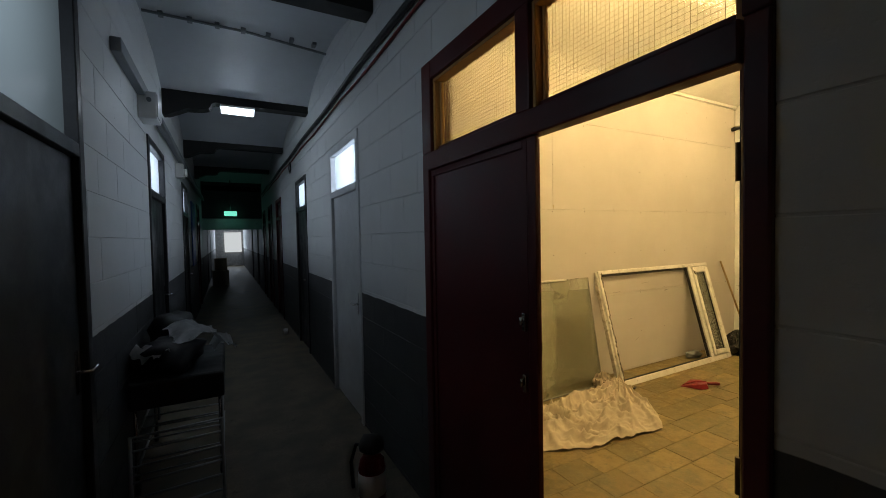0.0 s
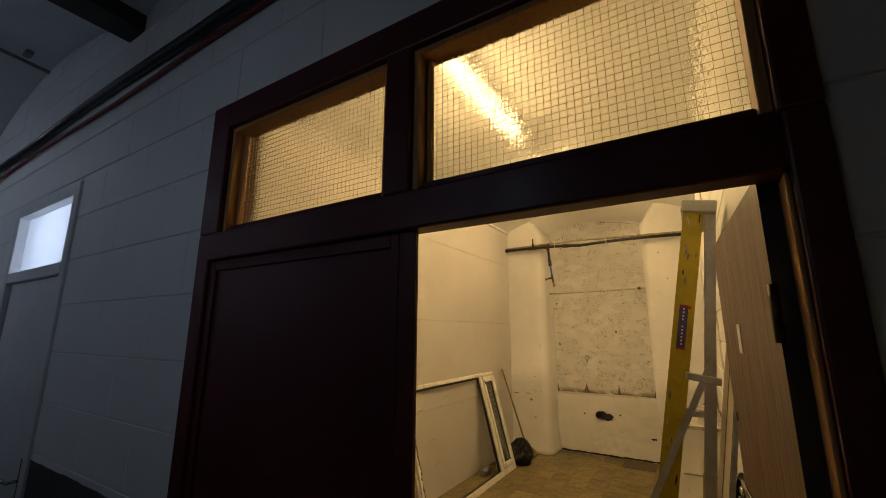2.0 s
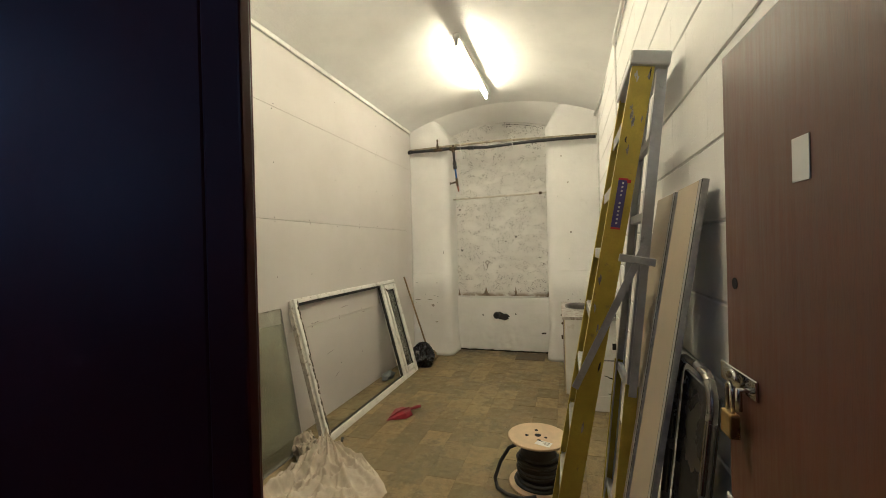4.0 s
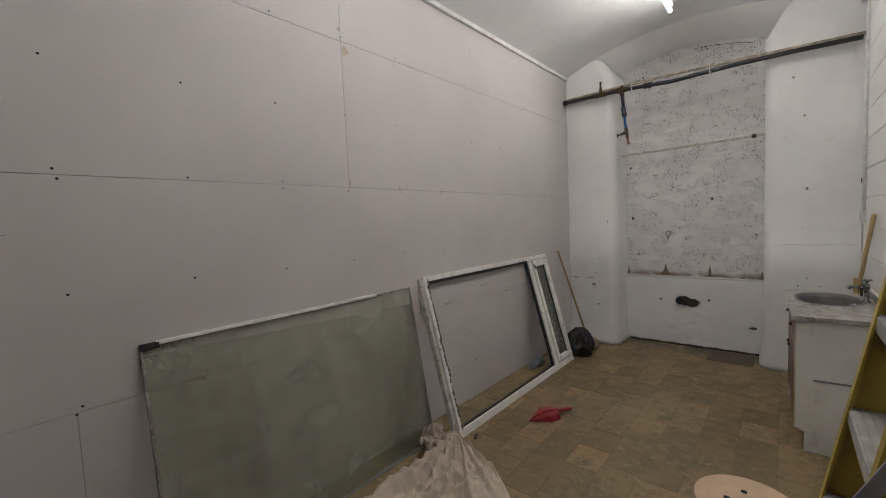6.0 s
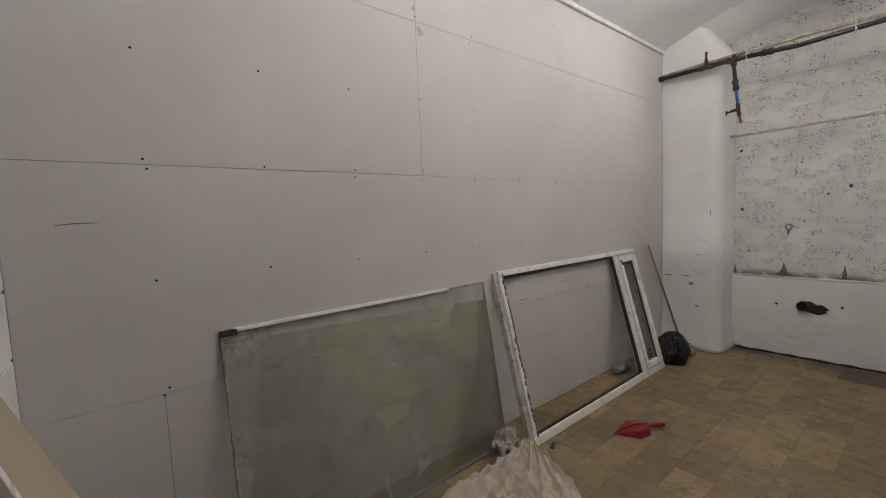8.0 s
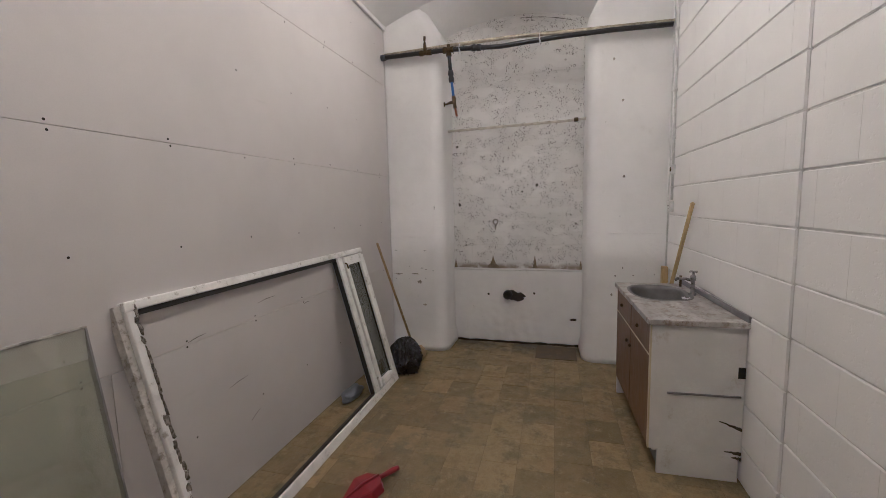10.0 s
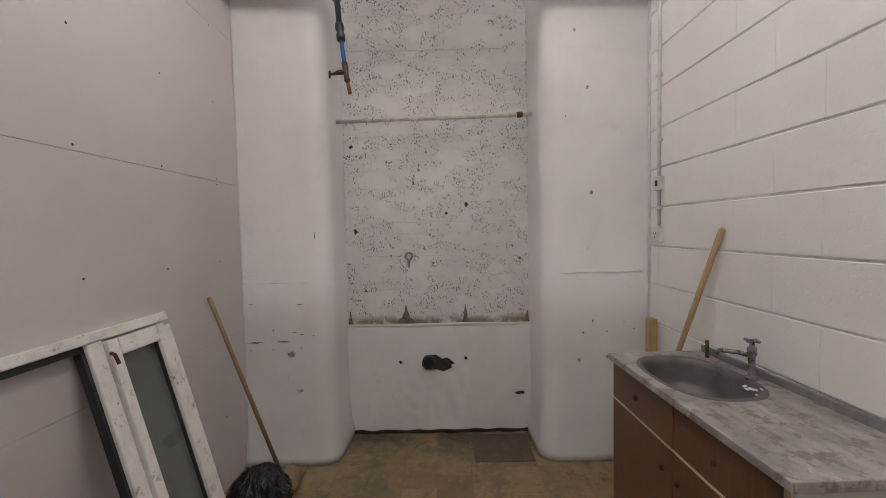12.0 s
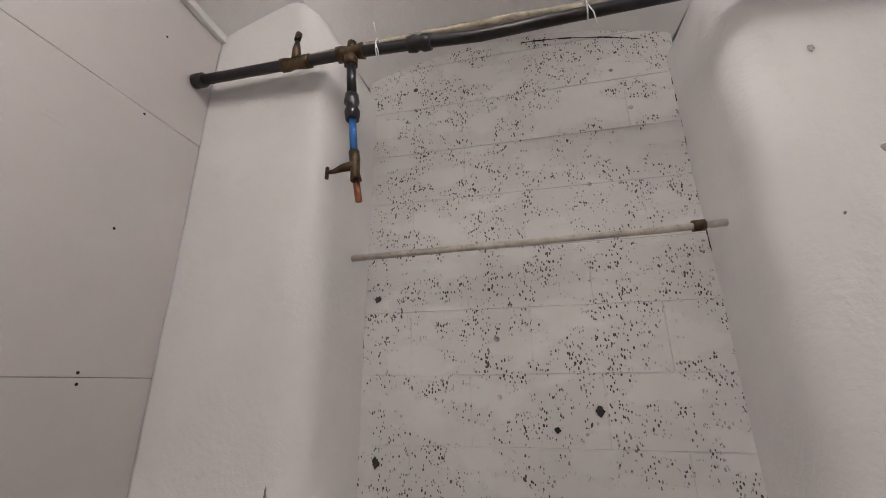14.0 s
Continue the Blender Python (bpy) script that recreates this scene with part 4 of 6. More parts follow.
def wire_rack():
    """A pale metal rack standing on edge before the cart."""
    d = thing("wire_rack", "pale metal wire rack standing on edge against the cart", "rack", pose(-0.21, 3.02, 0, -4, 0, 4))
    for x in (-0.235, 0.235):
        part("upright", rod(B(), [(x, 0, 0.006), (x, 0, 0.51)], 0.010, 8), M["aluminium"], d)
    for z in (0.505, 0.425, 0.335, 0.245, 0.155, 0.06):
        part("bar", rod(B(), [(-0.235, 0, z), (0.235, 0, z)], 0.007, 6), M["aluminium"], d)


wire_rack()


def heap(bm, cx, cy, cz, rx, ry, rz, seed, rough=0.35, n=3):
    s = bmesh.ops.create_icosphere(bm, subdivisions=n, radius=1.0)
    for v in s["verts"]:
        p = v.co.copy()
        k = 1 + rough * noise.noise(p * 1.6 + Vector((seed, seed * 2, 0))) + rough * 0.4 * noise.noise(p * 4.5 + Vector((seed * 3, 0, seed)))
        v.co = Vector((cx + p.x * rx * k, cy + p.y * ry * k, cz + max(-0.75, p.z) * rz * k))
    for f in bm.faces:
        f.smooth = True
    return bm


single("bag", heap(B(), -0.3, 3.62, 0.83, 0.22, 0.28, 0.13, 4), M["trolley"], "dark bag lying on the cart", "bag")
single("bag", heap(B(), -0.32, 4.1, 0.88, 0.17, 0.22, 0.20, 9), M["trolley"], "dark upright bag on the cart", "bag")


def rag(name, cx, cy, cz, w, l, turn, seed, mat, label):
    bm = B()
    n = 14
    g = [[None] * (n + 1) for _ in range(n + 1)]
    for i in range(n + 1):
        for j in range(n + 1):
            u, v = i / n - 0.5, j / n - 0.5
            z = 0.05 * noise.noise((u * 3 + seed, v * 3, seed)) + 0.02 * noise.noise((u * 9, v * 9 + seed, 0)) - 0.25 * u * u
            g[i][j] = bm.verts.new((u * w * (1 + 0.2 * noise.noise((v * 4, seed, 1))), v * l * (1 + 0.2 * noise.noise((u * 4, seed, 5))), z))
    for i in range(n):
        for j in range(n):
            bm.faces.new((g[i][j], g[i + 1][j], g[i + 1][j + 1], g[i][j + 1])).smooth = True
    bmesh.ops.solidify(bm, geom=list(bm.faces), thickness=0.006)
    return single(name, bm, M[mat], label, "cloth", pose(cx, cy, cz, 8, 12, turn))


rag("rag", -0.13, 3.72, 0.99, 0.34, 0.42, 20, 3, "rag", "pale crumpled rag on the bags")
rag("rag", -0.37, 3.45, 0.92, 0.16, 0.2, 50, 8, "rag", "small pale rag on the bags")
rag("rag", 0.05, 3.85, 0.86, 0.16, 0.22, 10, 12, "rag", "pale strip of cloth hanging off the cart")

d = thing("fire_extinguisher", "red fire extinguisher with a black head on the corridor floor", "extinguisher", pose(0.80, 2.42, -0.0))
part("body", lathe(B(), [(0.075, 0), (0.08, 0.012), (0.08, 0.29), (0.07, 0.335), (0.04, 0.37), (0.025, 0.38)], 24), M["red_can"], d)
bm = B()
heap(bm, 0, 0, 0.42, 0.075, 0.09, 0.055, 2, 0.2, 2)
part("head", bm, M["rubber"], d, "black head")
bm = B()
rod(bm, [(0, 0.02, 0.41), (-0.07, 0.08, 0.40), (-0.10, 0.09, 0.30), (-0.095, 0.07, 0.15)], 0.011, 8)
part("hose", bm, M["rubber"], d)
part("label_band", lathe(B(), [(0.0812, 0.14), (0.0812, 0.27)], 24), M["white_ink"], d, "pale label")
single("paper_cup", lathe(B(), [(0.03, 0), (0.04, 0.09)], 14, (0.95, 7.6)), M["white_ink"], "white paper cup on the corridor floor", "cup")
d = thing("parcel_stack", "stack of cardboard boxes far down the corridor", "boxes", pose(-0.1, 17.5, 0))
part("box", box(B(), -0.3, -0.3, 0, 0.25, 0.3, 0.55, 0.01), M["chipboard"], d)
part("box", box(B(), -0.22, -0.25, 0.55, 0.2, 0.25, 1.0, 0.01), M["cream_box"], d)

# ---- the room's things ----
LEAN = math.degrees(math.atan2(0.322, 1.21))


def window_unit():
    """The white plastic window frame leaning on the plasterboard: one empty light and a narrow glazed sash."""
    w, h, dp = 2.155, 1.262, 0.065
    d = thing("window_frame", "dirty white plastic window frame with an empty light, leaning on the wall", "window", pose(3.712, 2.966, 0.0, -LEAN, 0, 0.0))

    def bar(name, x0, z0, x1, z1, mat="pvc", y0=0.0, y1=dp, host=d, bev=0.006, lab=""):
        return part(name, box(B(), x0, y0, z0, x1, y1, z1, bev, 2), M[mat], host, lab)

    bar("bottom_rail", 0, 0, w, 0.062)
    bar("top_rail", 0.03, h - 0.042, w, h)
    stile = bar("stile", 0.030, 0.062, 0.066, h - 0.042)
    bar("stile_flange", 0, 0.0, 0.030, h - 0.01, mat="pvc_dirty", y0=0.022, host=stile, bev=0.003, lab="dirty outer flange")
    bar("stile", w - 0.055, 0.062, w, h - 0.062)
    bar("mullion", 1.712, 0.062, 1.777, h - 0.042)
    for a in ((0.066, 0.062, 0.072, h - 0.042), (1.696, 0.062, 1.712, h - 0.042), (0.078, h - 0.066, 1.696, h - 0.042), (0.078, 0.062, 1.696, 0.072)):
        bar("gasket", *a, mat="rubber", y0=0.018, y1=0.048, bev=0)
    bm = B()
    random.seed(5)
    z = 0.08
    while z < h - 0.05:
        s = random.uniform(0.012, 0.035)
        heap(bm, 0.062 + random.uniform(-0.004, 0.008), 0.004, z, random.uniform(0.006, 0.014), 0.010, s * 1.3, z * 9, 0.8, 2)
        z += s * 1.3 + random.uniform(0, 0.03)
    part("mortar_remains", bm, M["mortar_dark"], d, "ragged mortar stuck along the stile")
    sash = bar("sash_frame", 1.785, 0.075, 1.833, h - 0.05, y0=-0.014, y1=dp - 0.012, lab="narrow opening sash")
    bar("sash_stile", w - 0.105, 0.075, w - 0.058, h - 0.05, y0=-0.014, y1=dp - 0.012, host=sash)
    bar("sash_rail", 1.833, h - 0.122, w - 0.105, h - 0.05, y0=-0.014, y1=dp - 0.012, host=sash)
    bar("sash_rail", 1.833, 0.075, w - 0.105, 0.127, y0=-0.014, y1=dp - 0.012, host=sash)
    g = bar("sash_pane", 1.835, 0.13, w - 0.107, h - 0.124, "sash_glass", 0.018, 0.024, sash, 0, "grey glass pane")
    g.visible_shadow = False
    for a in ((1.833, 0.127, 1.841, h - 0.122), (w - 0.113, 0.127, w - 0.105, h - 0.122)):
        bar("gasket", *a, mat="rubber", y0=0.004, y1=0.018, host=sash, bev=0)
    bm = B()
    rod(bm, [(1.778, -0.016, h - 0.10), (1.778, -0.03, h - 0.11), (1.785, -0.03, h - 0.15)], 0.007, 8)
    part("hinge", bm, M["brass"], sash, "corroded hinge")
    return d


window_unit()


def glass_unit():
    """The large old glazing unit that leans on the wall, with a white bead along its top."""
    w, h = 1.72, 1.17
    d = thing("glass_sheet", "large dirty greenish glass sheet with white bead, leaning on plasterboard", "glass", pose(1.905, 3.125, 0.0, -9.3, 0, 0.4))
    p = part("pane", box(B(), 0.006, 0.0, 0.006, w - 0.006, 0.02, h - 0.006), M["sheet_glass"], d)
    p.visible_shadow = False
    part("bead", box(B(), 0.06, -0.012, h - 0.014, w - 0.34, 0.03, h + 0.006, 0.003), M["pvc"], d, "white plastic bead")
    part("bead", box(B(), w - 0.34, -0.004, h - 0.008, w, 0.026, h + 0.002, 0.002), M["mortar_lump"], d)
    part("edge_tape", box(B(), 0.0, -0.003, 0.0, 0.010, 0.024, h - 0.014, 0.001), M["mortar_lump"], d)
    part("edge_tape", box(B(), w - 0.008, -0.003, 0.0, w, 0.024, h - 0.008, 0.001), M["panel_edge"], d)
    part("edge_tape", box(B(), 0.01, -0.003, 0.0, w - 0.008, 0.024, 0.008, 0.001), M["panel_edge"], d)
    part("corner_piece", box(B(), 0.0, -0.014, h - 0.028, 0.075, 0.028, h + 0.002, 0.004), M["rubber"], d, "black corner piece")
    return d


glass_unit()


def dust_sheet():
    """A crumpled cotton sheet: gathered to a peak beside the window frame and spread over the floor."""
    bm = B()
    nu, nv = 120, 130
    grid = []
    px, py = 3.60, 2.90
    reach_at = [(172, 0.75), (180, 1.25), (197, 1.52), (217, 1.06), (230, 0.86), (242, 0.78), (252, 0.50), (262, 0.24)]

    def reach_of(deg):
        for (a0, r0), (a1, r1) in zip(reach_at, reach_at[1:]):
            if deg <= a1:
                return r0 + (r1 - r0) * (deg - a0) / (a1 - a0)
        return reach_at[-1][1]

    def ridge(p, s, k):
        w = Vector((noise.noise(p * s * 0.6), noise.noise(p * s * 0.6 + Vector((9, 0, 0))), 0)) * 0.9
        v = 1 - abs(noise.noise(p * s + w + Vector((0, 0, k)))) * 3.2
        return max(0.0, v)

    for i in range(nu + 1):
        row = []
        for j in range(nv + 1):
            deg = 172 + 90 * i / nu
            a, t = radians(deg), j / nv
            rch = reach_of(deg) * (1 + 0.06 * noise.noise((i * 0.09, 3.1, 0)) + 0.04 * noise.noise((i * 0.3, 1.1, 0)))
            r = 0.012 + t * rch
            p = Vector((r * math.cos(a), r * math.sin(a), 0))
            peak = 0.07 * max(0.0, 1 - r / 0.24) ** 1.1 + 0.045 * max(0.0, 1 - r / 1.0)
            smooth_side = min(1.0, max(0.0, (238 - deg) / 16)) * 0.60 + 0.40
            fade = min(1.0, (1 - t) * 6 + 0.25)
            gather = abs(math.sin(deg * 0.19 + 1.6 * noise.noise(p * 3.1) + r * 0.8)) ** 0.6
            fold = max(0.0, math.sin(deg * 0.42 + 2.2 * noise.noise(p * 2.4) + r * 1.5)) ** 2
            z = peak + 0.010 * (1 - gather) * max(0.0, 1 - r / 0.6) * min(1, r * 9) + 0.045 * fold * min(1, r * 5) * fade * (1 - 0.5 * t)
            z += 0.028 * max(0.0, 1 - r / 0.55) * ridge(p, 11, 2) + smooth_side * fade * (0.060 * ridge(p, 3.6, 1) + 0.042 * ridge(p, 7.5, 5) + 0.016 * ridge(p, 17, 3))
            row.append(bm.verts.new((px + p.x, py + p.y, 0.004 + max(0.0, z))))
        grid.append(row)
    for i in range(nu):
        for j in range(nv):
            bm.faces.new((grid[i][j], grid[i + 1][j], grid[i + 1][j + 1], grid[i][j + 1])).smooth = True
    return single("dust_sheet", bm, M["canvas"], "crumpled cream cotton dust sheet on the tiled floor", "dust sheet")


dust_sheet()


bm = heap(B(), 0, 0, 0.07, 0.13, 0.07, 0.085, 21, 0.55, 4)
for v in bm.verts:
    v.co += Vector((1, 0.6, 0.8)) * (0.028 * (1 - 3 * abs(noise.noise(v.co * 17))))
    v.co.z = max(0.002, v.co.z)
single("cloth_bundle", bm, M["canvas_dirty"], "grubby twisted cloth bunched at the foot of the glass", "cloth", pose(3.50, 3.03, 0, 0, 0, 20))


single("plastic_scrap", heap(B(), 5.44, 3.21, 0.04, 0.13, 0.06, 0.05, 14, 0.5, 3), M["trunking"], "crumpled grey plastic lying against the wall's foot", "scrap")
bm = box(B(), -0.035, -0.012, 0, 0.035, 0.012, 0.012, 0.003)
single("rubber_scrap", bm, M["rubber"], "short black strip of gasket on the floor", "scrap", pose(3.83, 2.90, 0.0, 0, 0, 25))


def dustpan():
    """A red plastic dustpan lying face down with its handle to one side."""
    d = thing("dustpan", "red plastic dustpan lying on the floor", "dustpan", pose(4.43, 2.60, 0.0, 0, 0, -30))
    bm = B()
    out = [(-0.19, 0.0), (-0.02, -0.105), (0.07, -0.085), (0.105, -0.02), (0.105, 0.02), (0.07, 0.085), (-0.02, 0.105)]
    lo = [bm.verts.new((x, y, 0.004)) for x, y in out]
    hi = [bm.verts.new((x * 0.86, y * 0.8, 0.05 if x > -0.1 else 0.014)) for x, y in out]
    n = len(out)
    for k in range(n):
        bm.faces.new((lo[k], lo[(k + 1) % n], hi[(k + 1) % n], hi[k]))
    top = bm.faces.new(hi)
    bm.faces.new(lo[::-1])
    bmesh.ops.bevel(bm, geom=list(bm.edges), offset=0.004, segments=2, affect="EDGES")
    pan = part("pan", bm, M["red_plastic"], d)
    bm = B()
    rod(bm, [(-0.15, 0, 0.022), (-0.02, 0, 0.056), (0.09, 0, 0.052)], [0.004, 0.007, 0.008], 8)
    part("ridge", bm, M["red_plastic"], pan)
    bm = B()
    rod(bm, [(0.085, 0, 0.034), (0.13, 0, 0.032), (0.19, 0, 0.030), (0.23, 0, 0.026), (0.236, 0, 0.026)], [0.012, 0.014, 0.017, 0.016, 0.006], 12)
    part("handle", bm, M["red_plastic"], d)


dustpan()


def cable_reel():
    """A pale board cable reel, half wound with flat black cable, one loop hanging off."""
    d = thing("cable_reel", "pale board cable reel wound with black cable", "cable reel", pose(3.615, 1.235, 0))
    flange = lambda z: lathe(B(), [(0.198, z), (0.202, z + 0.003), (0.202, z + 0.012), (0.198, z + 0.015)], 40)
    part("flange", flange(0.0), M["reel_ply"], d)
    top = part("flange", flange(0.315), M["reel_ply"], d)
    part("core", lathe(B(), [(0.05, 0.015), (0.05, 0.315)], 20), M["reel_ply"], d)
    for k in range(11):
        bm = B()
        z = 0.026 + k * 0.0215
        rr = 0.155 - 0.016 * ((k * 7) % 3) - (0.05 if k > 8 else 0) - (0.02 if k in (3, 6) else 0)
        rod(bm, [(rr * math.cos(a), rr * math.sin(a), z + 0.002 * math.sin(3 * a + k)) for a in [2 * math.pi * j / 26 for j in range(27)]], 0.0125, 8)
        part("cable_turn", bm, M["cable"], d)
    part("wound_cable", lathe(B(), [(0.135, 0.018), (0.14, 0.16), (0.11, 0.25), (0.09, 0.31)], 24), M["cable"], d, "black cable wound on the core")
    bm = B()
    rod(bm, [(-0.03, 0.15, 0.26), (0.0, 0.20, 0.22), (-0.05, 0.255, 0.14), (-0.10, 0.285, 0.05), (-0.15, 0.26, 0.014), (-0.20, 0.19, 0.013), (-0.225, 0.09, 0.013), (-0.21, 0.0, 0.03)], 0.0125, 8)
    part("loose_cable", bm, M["cable"], d)
    for k, (r, a, s) in enumerate(((0.0, 0, 0.022), (0.075, 0.2, 0.013), (0.075, 1.8, 0.013), (0.075, 3.3, 0.013), (0.06, 4.3, 0.011))):
        bm = lathe(B(), [(s, 0.330), (s, 0.3312)], 16, (r * math.cos(a), r * math.sin(a)))
        part("bolt_hole", bm, M["dark"], top)
    bm = box(B(), -0.05, -0.03, 0.3302, 0.05, 0.035, 0.3312)
    bmesh.ops.transform(bm, matrix=pose(-0.11, -0.045, 0, 0, 0, 72), verts=bm.verts)
    lab = part("paper_label", bm, M["white_ink"], top, "white paper label")
    for k in range(3):
        bm = box(B(), -0.038, -0.02 + k * 0.016, 0.3314, 0.03 - 0.02 * k, -0.014 + k * 0.016, 0.3318)
        bmesh.ops.transform(bm, matrix=pose(-0.11, -0.045, 0, 0, 0, 72), verts=bm.verts)
        part("print_line", bm, M["panel_edge"], lab)


cable_reel()


def step_ladder():
    """A closed yellow fibreglass stepladder that leans on the block wall."""
    d = thing("step_ladder", "paint-splashed yellow fibreglass stepladder with a blue label, leaning closed", "ladder", pose(2.59, 1.17, 0.0, 10.3, 0, 0))
    H, W = 2.42, 0.44
    w = 0.084

    def channel(x, y0, y1, z0, z1, inward, mat):
        e, f = inward * 0.003, inward * 0.032
        out = [(x - e, y0), (x + f, y0), (x + f, y0 + 0.006), (x + e, y0 + 0.006), (x + e, y1 - 0.006), (x + f, y1 - 0.006), (x + f, y1), (x - e, y1)]
        return prism(B(), out, z0, z1)

    def splay(bm):
        """The rear frame stands a little apart from the front one towards its feet."""
        for v in bm.verts:
            v.co.y -= 0.073 * (H - v.co.z)
        return bm

    near = part("front_rail", channel(0, -w, 0, 0.0, H, 1, "yellow"), M["yellow"], d, "yellow fibreglass rail with paint splashes")
    part("front_rail", channel(W, -w, 0, 0.0, H, -1, "yellow"), M["yellow"], d, "yellow fibreglass rail")
    for k in range(8):
        z = 0.27 + 0.275 * k
        bm = B()
        box(bm, 0.004, -w + 0.004, z - 0.004, W - 0.004, -0.002, z, 0.001)
        box(bm, 0.004, -0.006, z - 0.045, W - 0.004, -0.002, z, 0.001)
        box(bm, 0.004, -w + 0.004, z - 0.03, W - 0.004, -w + 0.008, z, 0.001)
        for g in range(4):
            box(bm, 0.008, -w + 0.016 + 0.018 * g, z, W - 0.008, -w + 0.022 + 0.018 * g, z + 0.003)
        bmesh.ops.rotate(bm, cent=(0, -w / 2, z), matrix=Matrix.Rotation(radians(-10), 3, "X"), verts=bm.verts)
        part("step", bm, M["step_top"], d, "paint-worn aluminium step")
    bm = box(B(), -0.02, -w - 0.052, H - 0.03, W + 0.02, 0.012, H + 0.03, 0.008, 2)
    cap = part("top_cap", bm, M["aluminium"], d, "grey top cap")
    for x in (0.02, W - 0.02):
        r = part("rear_rail", splay(channel(x, -w - 0.048, -w - 0.008, 0.10, H - 0.02, 1 if x < 0.1 else -1, "aluminium")), M["aluminium"], d, "light grey rear rail")
        part("rail_sleeve", splay(box(B(), x - 0.006, -w - 0.053, 0.10, x + 0.006, -w - 0.003, 1.10, 0.002)), M["yellow"], r, "yellow lower sleeve")
        part("foot", splay(box(B(), x - 0.02, -w - 0.052, 0.02, x + 0.03 if x < 0.1 else x + 0.02, -w - 0.002, 0.11, 0.004)), M["rubber"], r)
    for z in (0.45, 1.05, 1.78, 2.1):
        part("rear_brace", splay(box(B(), 0.03, -w - 0.040, z, W - 0.03, -w - 0.016, z + 0.04, 0.003)), M["aluminium"], d)
    bm = B()
    bmesh.ops.create_cube(bm, size=1.0, matrix=pose(-0.012, -0.075, 1.36, 15, 0, 0) @ Matrix.Diagonal((0.006, 0.028, 0.66, 1)))
    part("spreader_bar", bm, M["aluminium"], d, "folded grey spreader bar")
    bm = B()
    bmesh.ops.create_cube(bm, size=1.0, matrix=pose(-0.010, -w - 0.107, 1.34, -4.2, 0, 0) @ Matrix.Diagonal((0.006, 0.03, 0.56, 1)))
    part("spreader_bar", bm, M["aluminium"], d, "folded grey spreader bar")
    part("bracket", box(B(), -0.022, -w - 0.125, 1.600, 0.012, -w + 0.012, 1.632, 0.003), M["aluminium"], d)
    for x in (0, W):
        part("foot", box(B(), x - 0.02, -w - 0.004, -0.008, x + 0.02, 0.006, 0.05, 0.004), M["rubber"], d)
    # sticker with its lettering along the rail
    st = part("sticker", box(B(), -0.0045, -w + 0.026, 1.735, -0.0032, -0.022, 1.93), M["purple"], near, "purple-blue maker's sticker")
    part("sticker_end", box(B(), -0.0047, -w + 0.026, 1.93, -0.0032, -0.022, 1.938), M["red_ink"], st)
    part("sticker_end", box(B(), -0.0047, -w + 0.026, 1.727, -0.0032, -0.022, 1.735), M["red_ink"], st)
    part("sticker_mark", box(B(), -0.0047, -w + 0.014, 1.920, -0.0032, -w + 0.030, 1.934), M["red_ink"], st)
    for k in range(11):
        if k == 4:
            continue
        z = 1.922 - 0.0165 * k
        part("letter", box(B(), -0.0050, -w + 0.040, z - 0.008, -0.0044, -0.037, z), M["white_ink"], st)
    random.seed(11)
    for k in range(16):
        bm = B()
        z = random.uniform(2.0, 2.36) if k < 11 else random.uniform(0.4, 1.8)
        y = random.uniform(-w + 0.012, -0.012)
        bmesh.ops.create_circle(bm, cap_ends=True, segments=9, radius=1.0)
        for v in bm.verts:
            v.co = Vector((-0.0036 - 0.0001 * k, y + v.co.x * random.uniform(0.002, 0.008), z + v.co.y * random.uniform(0.004, 0.03)))
        part("paint_splash", bm, M[random.choice(["mortar_lump", "mortar_lump", "aluminium", "panel_edge", "soot"])], near)
    return d


step_ladder()


def leaning_board(name, x0, x1, y_foot, y_top, h, t, face, edge, label, lab2=""):
    ang = math.degrees(math.asin((y_foot - y_top) / h))
    d = thing(name, label, "board", pose(x0, y_foot, 0, ang, 0, 0))
    w = x1 - x0
    part("face", box(B(), 0, 0, 0, w, 0.004, h), M[face], d)
    part("core", box(B(), 0, -t, 0, w, 0, h, 0.001), M[edge], d)
    for x in (0.0, 0.030):
        part("edge_line", box(B(), x, 0.004, 0, x + (0.008 if x == 0 else 0.005), 0.0052, h), M["rubber"], d, "dark line along the edge")
    part("edge_band", box(B(), 0.008, 0.004, 0, 0.030, 0.0056, h), M["board_edge"], d, "grey band along the edge")
    for x in (-0.004, w):
        part("edge_strip", box(B(), x, -t - 0.001, 0, x + 0.004, 0.0045, h, 0.001), M[edge], d, "grey edge strip")
    return d


leaning_board("fibreboard", 2.205, 2.49, 0.905, 0.605, 1.85, 0.012, "chipboard", "board_edge", "tall beige fibreboard with grey edges leaning on the block wall")
leaning_board("fibreboard", 2.54, 2.86, 0.905, 0.603, 1.85, 0.012, "chipboard", "board_edge", "tall beige fibreboard with grey edges leaning beside the stepladder")


